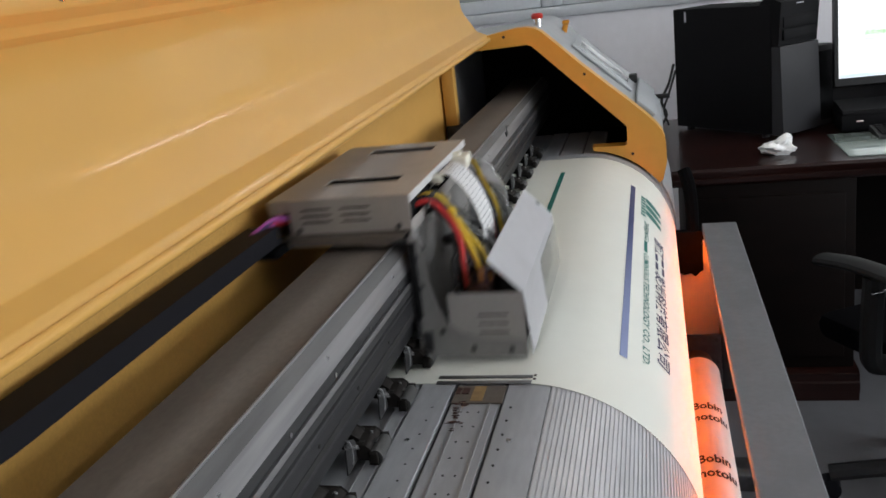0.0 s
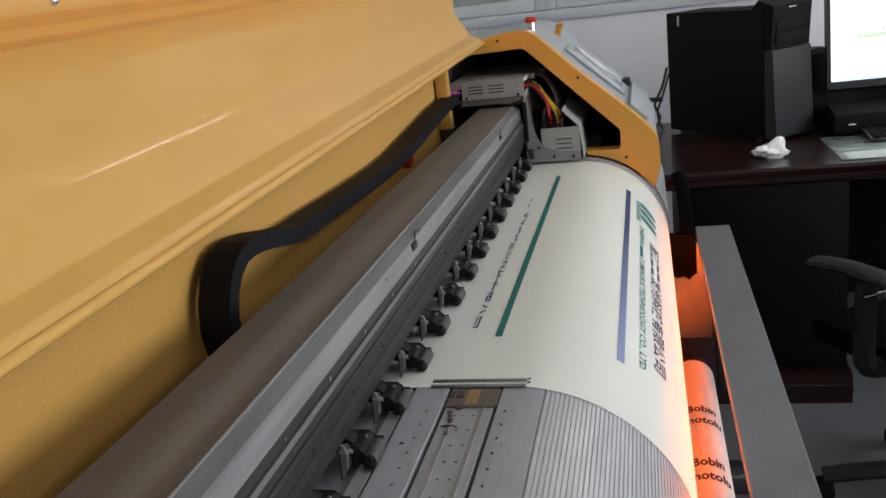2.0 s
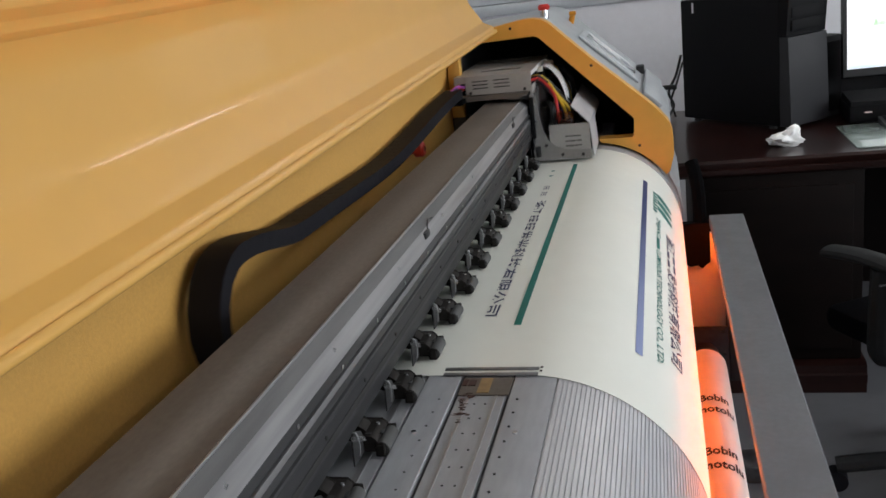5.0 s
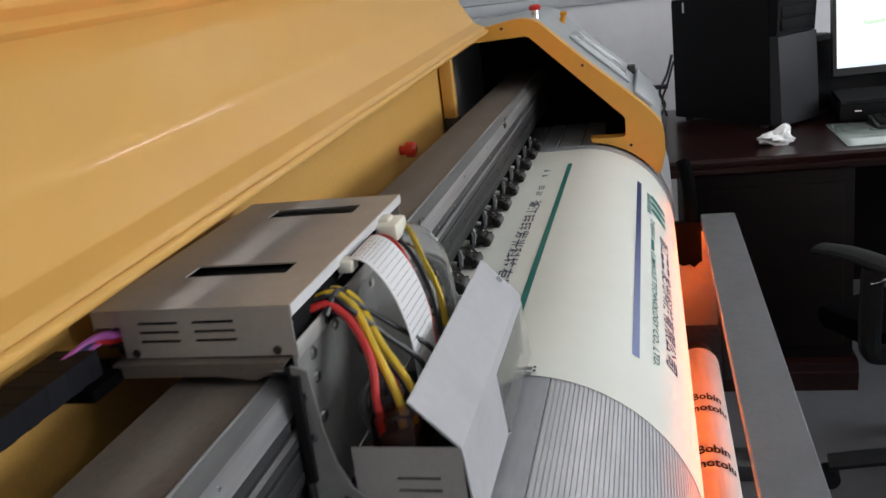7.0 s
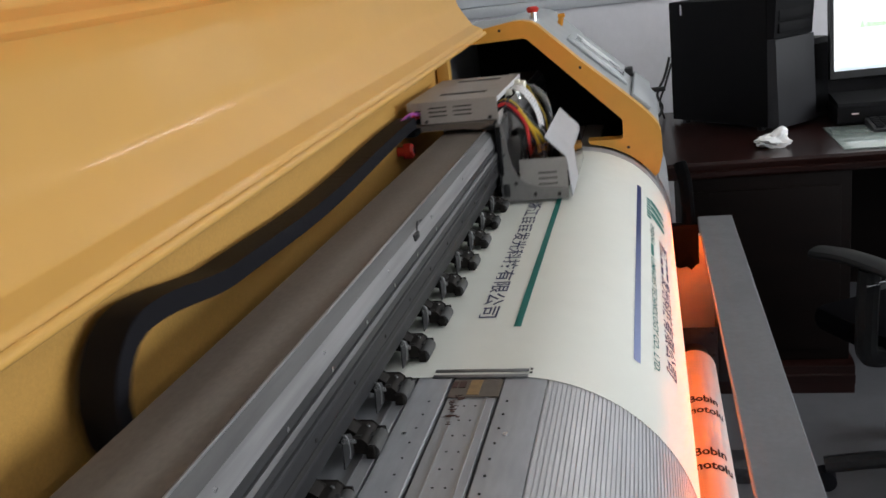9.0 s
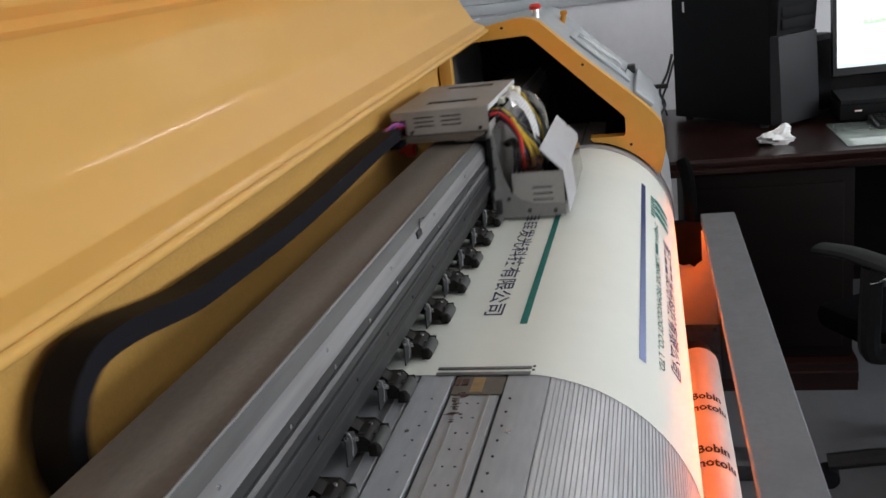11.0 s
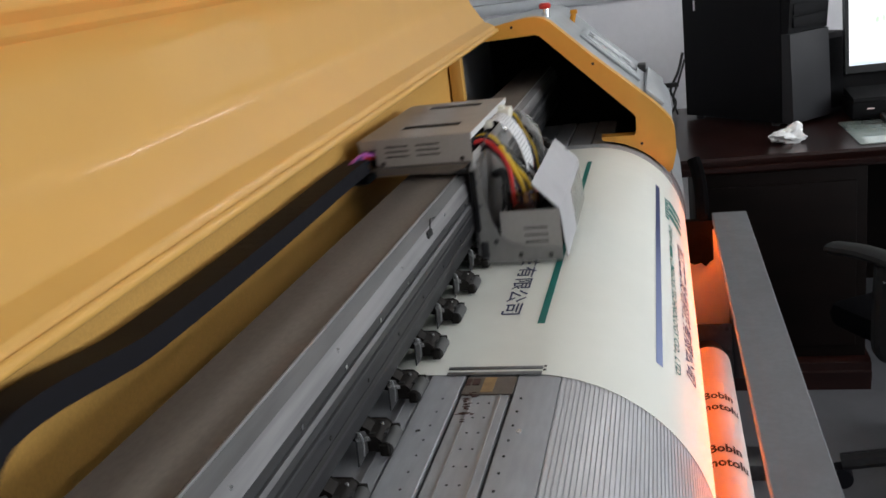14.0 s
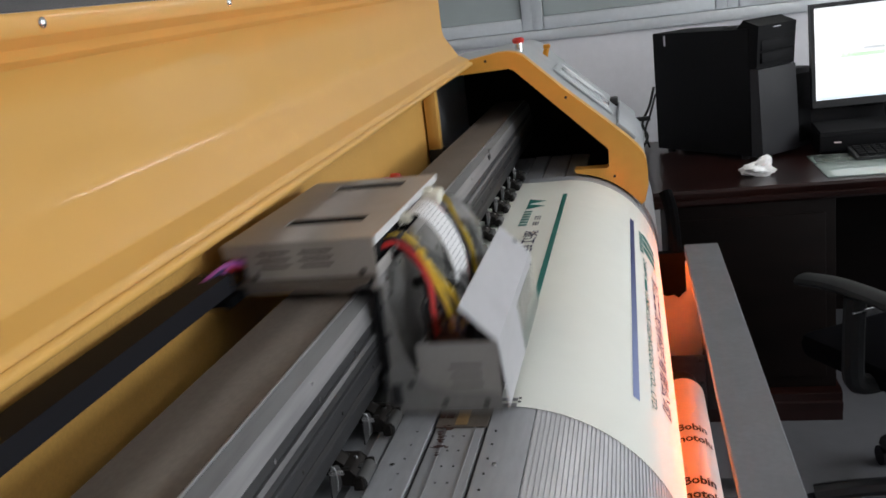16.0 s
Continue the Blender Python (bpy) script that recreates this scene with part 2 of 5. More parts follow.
def add_box(bm, x0, x1, y0, y1, z0, z1, bevel=0.0, m=None):
    r = bmesh.ops.create_cube(bm, size=1.0)
    vs = r["verts"]
    for q in vs:
        q.co = Vector((x0 + (q.co.x + 0.5) * (x1 - x0), y0 + (q.co.y + 0.5) * (y1 - y0), z0 + (q.co.z + 0.5) * (z1 - z0)))
    if bevel:
        es = list({e for q in vs for e in q.link_edges})
        r2 = bmesh.ops.bevel(bm, geom=es, offset=bevel, segments=2, affect="EDGES", profile=0.5)
        vs = list({q for fc in r2["faces"] for q in fc.verts} | {q for q in vs if q.is_valid})
    if m is not None:
        bmesh.ops.transform(bm, matrix=m, verts=vs)
    return vs


def box_bm(*a, **k):
    bm = bmesh.new()
    add_box(bm, *a, **k)
    return bm


def add_prism(bm, pts, y0, y1, axis="y"):
    """A closed outline of (x, z) pulled along y; or of (y, z) along x; or of (x, y) along z."""
    put = {"y": lambda a, b, c: (a, c, b), "x": lambda a, b, c: (c, a, b), "z": lambda a, b, c: (a, b, c)}[axis]
    n = len(pts)
    va = [bm.verts.new(put(a, b, y0)) for a, b in pts]
    vb = [bm.verts.new(put(a, b, y1)) for a, b in pts]
    for i in range(n):
        j = (i + 1) % n
        bm.faces.new((va[i], va[j], vb[j], vb[i]))
    bm.faces.new(va)
    bm.faces.new(list(reversed(vb)))
    return va + vb


def prism_bm(pts, y0, y1, axis="y"):
    bm = bmesh.new()
    add_prism(bm, pts, y0, y1, axis)
    return bm


def add_sheet(bm, pts, y0, y1, thick):
    """An open line of (x, z) given thickness on its left hand and pulled along y."""
    p = [Vector(q) for q in pts]
    off = []
    for i in range(len(p)):
        a, c = p[max(i - 1, 0)], p[min(i + 1, len(p) - 1)]
        d = (c - a).normalized()
        off.append(p[i] + Vector((-d.y, d.x)) * thick)
    rows = []
    for y in (y0, y1):
        rows.append(([bm.verts.new((q.x, y, q.y)) for q in p], [bm.verts.new((q.x, y, q.y)) for q in off]))
    (a0, b0), (a1, b1) = rows
    for i in range(len(p) - 1):
        bm.faces.new((a0[i], a0[i + 1], a1[i + 1], a1[i]))
        bm.faces.new((b0[i + 1], b0[i], b1[i], b1[i + 1]))
        bm.faces.new((a0[i + 1], a0[i], b0[i], b0[i + 1]))
        bm.faces.new((a1[i], a1[i + 1], b1[i + 1], b1[i]))
    bm.faces.new((a0[0], a1[0], b1[0], b0[0]))
    bm.faces.new((a0[-1], b0[-1], b1[-1], a1[-1]))


def sheet_bm(pts, y0, y1, thick):
    bm = bmesh.new()
    add_sheet(bm, pts, y0, y1, thick)
    return bm


def add_cyl(bm, p, q, r, seg=16, r2=None):
    """A capped cylinder or cone from p to q."""
    p, q = Vector(p), Vector(q)
    d = q - p
    m = Matrix.Translation((p + q) / 2) @ d.to_track_quat("Z", "Y").to_matrix().to_4x4()
    bmesh.ops.create_cone(bm, cap_ends=True, segments=seg, radius1=r, radius2=r if r2 is None else r2, depth=d.length, matrix=m)


def cyl_bm(*a, **k):
    bm = bmesh.new()
    add_cyl(bm, *a, **k)
    return bm


def spline(ctrl, n):
    """Points on a Catmull-Rom line through ctrl."""
    c = [Vector(q) for q in ctrl]
    c = [c[0] * 2 - c[1]] + c + [c[-1] * 2 - c[-2]]
    out = []
    for i in range(1, len(c) - 2):
        for k in range(n):
            s = k / n
            out.append(0.5 * (2 * c[i] + (c[i + 1] - c[i - 1]) * s + (2 * c[i - 1] - 5 * c[i] + 4 * c[i + 1] - c[i + 2]) * s ** 2
                              + (3 * c[i] - c[i - 1] - 3 * c[i + 1] + c[i + 2]) * s ** 3))
    return out + [c[-2]]


def add_tube(bm, ctrl, r, n=8, seg=8, flat=1.0):
    """A round or flat line along a smooth path; flat squeezes it in one direction."""
    pts = spline(ctrl, n)
    side = Vector((1, 0, 0)) if abs((pts[-1] - pts[0]).normalized().x) < 0.8 else Vector((0, 1, 0))
    rings = []
    for i, p in enumerate(pts):
        d = (pts[min(i + 1, len(pts) - 1)] - pts[max(i - 1, 0)]).normalized()
        u = (side - d * side.dot(d)).normalized()
        w = d.cross(u)
        rings.append([bm.verts.new(p + u * (r * math.cos(a)) + w * (r * flat * math.sin(a)))
                      for a in (2 * math.pi * k / seg for k in range(seg))])
    for a, b in zip(rings, rings[1:]):
        for k in range(seg):
            bm.faces.new((a[k], a[(k + 1) % seg], b[(k + 1) % seg], b[k]))
    bm.faces.new(list(reversed(rings[0])))
    bm.faces.new(rings[-1])


def tube_bm(*a, **k):
    bm = bmesh.new()
    add_tube(bm, *a, **k)
    return bm


def add_holed_plate(bm, xs, ys, z0, z1, holes):
    """A plate cut along the sorted lines xs and ys, with the cells in holes left open. Works in x, y and z."""
    def full(i, j):
        return 0 <= i < len(xs) - 1 and 0 <= j < len(ys) - 1 and (i, j) not in holes
    vs = {}

    def vert(i, j, z):
        if (i, j, z) not in vs:
            vs[i, j, z] = bm.verts.new((xs[i], ys[j], z))
        return vs[i, j, z]
    for i in range(len(xs) - 1):
        for j in range(len(ys) - 1):
            if not full(i, j):
                continue
            c = [(i, j), (i + 1, j), (i + 1, j + 1), (i, j + 1)]
            bm.faces.new([vert(*q, z1) for q in c])
            bm.faces.new([vert(*q, z0) for q in reversed(c)])
            for (di, dj), (a, b) in (((0, -1), (0, 1)), ((1, 0), (1, 2)), ((0, 1), (2, 3)), ((-1, 0), (3, 0))):
                if not full(i + di, j + dj):
                    bm.faces.new((vert(*c[a], z0), vert(*c[b], z0), vert(*c[b], z1), vert(*c[a], z1)))


def thing(name, x, y, z, label, category, group=""):
    ob = new(name)
    ob.empty_display_size = 0.05
    ob.matrix_basis = pose(x, y, z)
    return tagged(ob, label, category, group)


def lay(ob, parent):
    """Keeps a part that was built in world places where it is, under a thing that stands elsewhere."""
    ob.parent = parent
    ob.matrix_parent_inverse = parent.matrix_basis.inverted()
    return ob


def lettering(body, length, height, name, mat, parent, bold=0.008):
    """Raised words in the built-in font as a flat mesh, from 0 to length along x and 0 to height along y."""
    cu = bpy.data.curves.new(name, "FONT")
    cu.body = body
    cu.resolution_u = 2
    cu.offset = bold
    ob = bpy.data.objects.new(name, cu)
    scene.collection.objects.link(ob)
    bpy.context.view_layer.update()
    me = bpy.data.meshes.new_from_object(ob.evaluated_get(bpy.context.evaluated_depsgraph_get()))
    bpy.data.objects.remove(ob)
    bm = bmesh.new()
    bm.from_mesh(me)
    bpy.data.meshes.remove(me)
    bmesh.ops.remove_doubles(bm, verts=bm.verts, dist=1e-5)
    lo = Vector([min(q.co[i] for q in bm.verts) for i in range(3)])
    hi = Vector([max(q.co[i] for q in bm.verts) for i in range(3)])
    for q in bm.verts:
        q.co = Vector(((q.co.x - lo.x) / (hi.x - lo.x) * length, (q.co.y - lo.y) / (hi.y - lo.y) * height, 0))
    return bm


def letters(bm, cell=None):
    """Parts words into their characters: by equal cells, or where there is a gap."""
    seen, isles = set(), []
    for q in bm.verts:
        if q in seen:
            continue
        seen.add(q)
        todo, isle = [q], []
        while todo:
            p = todo.pop()
            isle.append(p)
            for e in p.link_edges:
                o = e.other_vert(p)
                if o not in seen:
                    seen.add(o)
                    todo.append(o)
        isles.append(isle)
    spans = sorted((((min(q.co.x for q in i), max(q.co.x for q in i)), i) for i in isles), key=lambda w: w[0])
    groups = []
    for (a, b), i in spans:
        key = int(((a + b) / 2) / cell) if cell else None
        if groups and ((cell and groups[-1][0] == key) or (not cell and a < groups[-1][1] - 1e-5)):
            groups[-1][1] = max(groups[-1][1], b)
            groups[-1][2].extend(i)
        else:
            hit = [g for g in groups if cell and g[0] == key]
            if hit:
                hit[0][2].extend(i)
            else:
                groups.append([key, b, list(i)])
    out = []
    for g in groups:
        keep = set(g[2])
        new_bm = bmesh.new()
        twin = {q: new_bm.verts.new(q.co) for q in g[2]}
        for fc in bm.faces:
            if fc.verts[0] in keep:
                new_bm.faces.new([twin[q] for q in fc.verts])
        out.append(new_bm)
    bm.free()
    return out


# ---- the plan, in metres ----
PLATEN_Z = 0.95
ARC_X, ARC_Z, ARC_R = -0.16, 0.755, 0.195       # axis and radius of the rounded front
MEDIA_Y0, MEDIA_Y1 = 0.863, 2.028               # the vinyl's edges
CAP_Y = 2.071
PRINT_LINE = -0.229                             # the head's leading edge
TURNS = (-1.1, 0.500, 2.125, 3.666, 5.28, 6.927, 8.443, 10.05, 11.664, 13.238, 14.870, 16.428)
NEAR_Y, FAR_Y = 0.562, 2.044                    # where the carriage turns back
STEP = 0.0042                                   # feed after each pass


def carriage_y(t):
    """The carriage runs to and fro at an even speed and slows down for a moment at each end."""
    k = max(i for i in range(len(TURNS) - 1) if TURNS[i] <= t)
    a, b = TURNS[k], TURNS[k + 1]
    y0, y1, slow0, slow1 = (FAR_Y, NEAR_Y, 0.371, 0.414) if k % 2 == 0 else (NEAR_Y, FAR_Y, 0.414, 0.371)
    total, s = b - a, t - a
    v = (y1 - y0) / (total - (slow0 + slow1) / 2)
    if s < slow0:
        return y0 + v * s * s / (2 * slow0)
    if s > total - slow1:
        return y1 - v * (total - s) ** 2 / (2 * slow1)
    return y0 + v * (s - slow0 / 2)


def feed(t):
    """How far the vinyl has come since 1.5 s."""
    total = -STEP * 1.0
    for a in TURNS[1:]:
        s = min(max((t - a + 0.05) / 0.25, 0), 1)
        total += STEP * s * s * (3 - 2 * s)
    return total


# ---- the room ----
def room():
    x0, x1, y0, y1, h = -2.6, 3.6, -2.4, 3.90, 2.9
    tagged(part("floor", box_bm(x0 - 0.2, x1 + 0.2, y0 - 0.2, y1 + 0.2, -0.1, 0), FLOOR_TILE), "pale grey polished tile floor", "floor", kind="structure")
    tagged(part("ceiling", box_bm(x0 - 0.2, x1 + 0.2, y0 - 0.2, y1 + 0.2, h, h + 0.1), CEILING_PAINT), "plain white painted ceiling", "ceiling", kind="structure")
    for name, b in (("wall_west", (x0 - 0.2, x0, y0, y1, 0, h)), ("wall_south", (x0 - 0.2, x1 + 0.2, y0 - 0.2, y0, 0, h))):
        tagged(part(name, box_bm(*b), WALL_PAINT), "plain white painted wall", "wall", kind="structure")
    # the front wall, with a broad window that lets the daylight in
    bm = bmesh.new()
    add_holed_plate(bm, [y0, DAY_Y0, DAY_Y1, y1], [0, DAY_Z0, DAY_Z1, h], 0.0, 0.2, {(1, 1)})
    bmesh.ops.transform(bm, matrix=Matrix.Translation((x1, 0, 0)) @ Matrix(((0, 0, 1, 0), (1, 0, 0, 0), (0, 1, 0, 0), (0, 0, 0, 1))), verts=bm.verts)
    tagged(part("wall_east", bm, WALL_PAINT, smooth=False), "white painted wall with a broad window", "wall", kind="structure")
    bm = bmesh.new()
    for a, b, c, d in ((DAY_Y0, DAY_Y1, DAY_Z0, DAY_Z0 + 0.05), (DAY_Y0, DAY_Y1, DAY_Z1 - 0.05, DAY_Z1), (DAY_Y0, DAY_Y0 + 0.05, DAY_Z0 + 0.051, DAY_Z1 - 0.051), (DAY_Y1 - 0.05, DAY_Y1, DAY_Z0 + 0.051, DAY_Z1 - 0.051)):
        add_box(bm, x1 + 0.02, x1 + 0.07, a, b, c, d, 0.004)
    tagged(part("window_2", bm, ALU_FRAME), "pale aluminium window frame", "window", kind="structure")
    # the far wall, with a band of windows over a low sill
    wx0, wx1, wz0, wz1 = -2.0, 1.2, 1.175, 2.3
    bm = bmesh.new()
    xs, zs = [x0 - 0.2, wx0, wx1, x1 + 0.2], [0, wz0, wz1, h]
    add_holed_plate(bm, xs, zs, 0.0, 0.2, {(1, 1)})
    bmesh.ops.transform(bm, matrix=Matrix.Translation((0, y1 + 0.2, 0)) @ Matrix.Rotation(radians(90), 4, "X"), verts=bm.verts)
    tagged(part("wall_north", bm, WALL_PAINT, smooth=False), "white painted wall with a window band", "wall", kind="structure")
    win = tagged(part("window_1", box_bm(wx0, wx1, y1 + 0.15, y1 + 0.19, wz0, wz1), FROST), "pale aluminium window band with grey frosted panes", "window", kind="structure")
    bm = bmesh.new()
    add_box(bm, wx0, wx1, y1 - 0.012, y1 + 0.14, wz0, wz0 + 0.045, 0.004)
    part("window_sill", bm, ALU_FRAME, win, "pale grey aluminium sill")
    bm = bmesh.new()
    add_box(bm, wx0, wx1, y1 - 0.008, y1 + 0.05, wz1 - 0.05, wz1, 0.004)
    part("window_frame", bm, ALU_FRAME, win)
    n = 4
    w = (wx1 - wx0) / n
    for i in range(n):
        a, b = wx0 + i * w, wx0 + (i + 1) * w
        bm = bmesh.new()
        for q in ((a, a + 0.045, wz0 + 0.047, wz1 - 0.052), (b - 0.045, b, wz0 + 0.047, wz1 - 0.052), (a + 0.047, b - 0.047, wz0 + 0.047, wz0 + 0.10), (a + 0.047, b - 0.047, wz1 - 0.10, wz1 - 0.052)):
            add_box(bm, q[0], q[1], y1 + 0.03, y1 + 0.075, q[2], q[3], 0.004)
        sash = part("window_frame", bm, ALU_FRAME, win)
        part("pane", box_bm(a + 0.05, b - 0.05, y1 + 0.05, y1 + 0.056, wz0 + 0.102, wz1 - 0.102), FROST, sash)
    return h


CEILING_H = room()


def ceiling_lamp(x, y, turn, drop=0.0):
    t = thing("ceiling_light", x, y, CEILING_H - drop, "white batten ceiling light with two lit tubes", "ceiling light", "ceiling lights")
    t.matrix_basis = pose(x, y, CEILING_H - drop, 0, 0, turn)
    if drop:
        for e in (-0.5, 0.5):
            part("hanger", cyl_bm((e, 0, 0), (e, 0, drop), 0.004, seg=8), CHROME, t)
    part("body", box_bm(-0.62, 0.62, -0.09, 0.09, -0.05, 0.0, 0.01), ALU_FRAME, t)
    for s in (-0.05, 0.05):
        part("tube", cyl_bm((-0.58, s, -0.075), (0.58, s, -0.075), 0.014, seg=12), TUBE_GLOW, t)
        for e in (-0.6, 0.6):
            part("holder", box_bm(e - 0.012, e + 0.012, s - 0.015, s + 0.015, -0.095, -0.051, 0.003), ALU_FRAME, t)
    return t


for lx, ly, lr, ld in ((0.6, -0.6, 90, 0), (0.90, 3.22, 90, 0.65), (2.3, 0.2, 90, 0), (2.3, 2.2, 90, 0), (-1.4, 0.2, 90, 0), (-1.4, 2.2, 90, 0)):
    ceiling_lamp(lx, ly, lr, ld)


# ---- the wide printer ----
printer = thing("wide_format_printer", -0.3, 1.0, 0.0, "yellow and grey wide-format inkjet printer with its lid raised", "printer")


def pp(name, bm, mat, parent=None, label="", **k):
    """A part of the printer, built in world places."""
    ob = part(name, bm, mat, None, label, **k)
    if parent is None:
        return lay(ob, printer)
    ob.parent = parent
    return ob


def arc(theta, r=ARC_R):
    return ARC_X + r * math.sin(radians(theta)), ARC_Z + r * math.cos(radians(theta))


def platen():
    y0, y1 = -0.3, CAP_Y + 0.3
    z = PLATEN_Z
    base = pp("platen_base", box_bm(-0.36, -0.121, y0, y1, 0.90, z - 0.006), DARK_RAIL)
    for name, a, b, top in (("platen_strip", -0.330, -0.266, z - 0.002), ("platen_strip", -0.2625, -0.2245, z), ("suction_plate", -0.2205, -0.1695, z - 0.0015), ):
        pp(name, prism_bm([(a, z - 0.006), (b, z - 0.006), (b, top - 0.0008), (b - 0.0008, top), (a + 0.0008, top), (a, top - 0.0008)], y0, y1), PLATEN)
    rim = [(ARC_X + (ARC_R - 0.0006) * math.sin(a), ARC_Z + (ARC_R - 0.0006) * math.cos(a)) for a in np.linspace(0.0, radians(11.7), 6)]
    pp("platen_strip", prism_bm([(-0.1655, z - 0.008), (-0.1655, z - 0.0014), (-0.1647, z - 0.0006)] + rim + [(-0.1205, z - 0.010)], y0, y1), PLATEN)
    # thin raised lines along the suction plate
    for x in (-0.2085, -0.1790):
        pp("raised_rib", box_bm(x - 0.0012, x + 0.0012, y0, MEDIA_Y0 - 0.02, z - 0.0015, z - 0.0003), STEEL)
    # small holes and larger screws on the bare plates
    me = None
    for x, top, dy, big in ((-0.2385, z, 0.028, 0), (-0.1560, z, 0.028, 0), (-0.1995, z - 0.0015, 0.030, 0), (-0.1880, z - 0.0015, 0.030, 0), (-0.2480, z, 0.12, 1), (-0.1480, z, 0.12, 1)):
        y = 0.50
        while y < MEDIA_Y0 - 0.03:
            if big:
                bm = bmesh.new()
                add_cyl(bm, (x, y, top - 0.001), (x, y, top + 0.0010), 0.0030, seg=12, r2=0.0026)
                add_box(bm, x - 0.0022, x + 0.0022, y - 0.0004, y + 0.0004, top + 0.0009, top + 0.0012)
                pp("screw", bm, CHROME)
            else:
                if me is None:
                    bm = bmesh.new()
                    add_cyl(bm, (0, 0, -0.0008), (0, 0, 0.0003), 0.0013, seg=8)
                    me = pp("air_hole", bm, SLOT_DARK).data
                    first = bpy.data.objects["air_hole"]
                    first.matrix_parent_inverse = Matrix.Identity(4)
                    first.matrix_basis = printer.matrix_basis.inverted() @ pose(x, y, top)
                else:
                    shared("air_hole", me, printer.matrix_basis.inverted() @ pose(x, y, top), printer)
            y += dy
    # the rounded, ribbed front
    pts = []
    pitch = 0.0050
    n = int(radians(98 - 12.0) * ARC_R / pitch)
    for i in range(n):
        a0 = 12.0 + math.degrees(i * pitch / ARC_R)
        for s, r in ((0.0, -0.0018), (0.22, -0.0018), (0.30, -0.0004), (0.92, -0.0004), (1.0, -0.0018)):
            pts.append(arc(a0 + math.degrees(pitch * s / ARC_R), ARC_R + r))
    inner = [arc(a, ARC_R - 0.012) for a in np.linspace(98, 12, 24)]
    pp("ribbed_front_guide", prism_bm(pts + inner, y0, CAP_Y + 0.02), RIBBED, label="ribbed grey aluminium front guide", sharp=20)
    pp("guide_end", sheet_bm([(-0.250, z + 0.0008), (ARC_X, z + 0.0008)] + [arc(a, ARC_R + 0.0010) for a in np.linspace(3, 92, 36)], MEDIA_Y1 + 0.002, CAP_Y - 0.001, -0.0025), GREY_SHELL, label="plain grey end of the front guide")
    # spring strip that holds the vinyl's edge, and the taped sensor plate beside it
    pp("edge_clamp", box_bm(-0.246, -0.141, MEDIA_Y0 - 0.003, MEDIA_Y0 + 0.004, z + 0.0006, z + 0.0018, 0.0004), GROOVED)
    pp("edge_clamp", box_bm(-0.246, -0.141, MEDIA_Y0 + 0.010, MEDIA_Y0 + 0.016, z + 0.0012, z + 0.0024, 0.0004), GROOVED)
    pp("sensor_plate", box_bm(-0.2205, -0.1665, MEDIA_Y0 - 0.046, MEDIA_Y0 - 0.006, z - 0.001, z + 0.0004), BEAM_TOP)
    pp("tape", box_bm(-0.2010, -0.1880, MEDIA_Y0 - 0.042, MEDIA_Y0 - 0.008, z + 0.0005, z + 0.0009), RUST, label="brown copper-coloured tape")
    for a, b in ((-0.2195, -0.2145), (-0.2125, -0.2050)):
        pp("sensor", box_bm(a, b, MEDIA_Y0 - 0.026, MEDIA_Y0 - 0.012, z + 0.0005, z + 0.0012), INK_STAIN, label="dark brown optical sensor")
    rng = random.Random(5)
    for k in range(26):
        x, y = -0.2085 + rng.gauss(0, 0.0035), MEDIA_Y0 - 0.05 - rng.choice((0.0, 0.016, 0.034, 0.048)) + rng.gauss(0, 0.005)
        bm = bmesh.new()
        w, l = rng.uniform(0.001, 0.0055), rng.uniform(0.0004, 0.0018)
        add_prism(bm, [(x + w * math.cos(a) * rng.uniform(0.5, 1.2), y + l * math.sin(a) * rng.uniform(0.5, 1.2)) for a in np.linspace(0, 5.6, 9)], z + 0.0004, z + 0.0007 + k * 0.00002, "z")
        pp("ink_stain", bm, INK_STAIN)


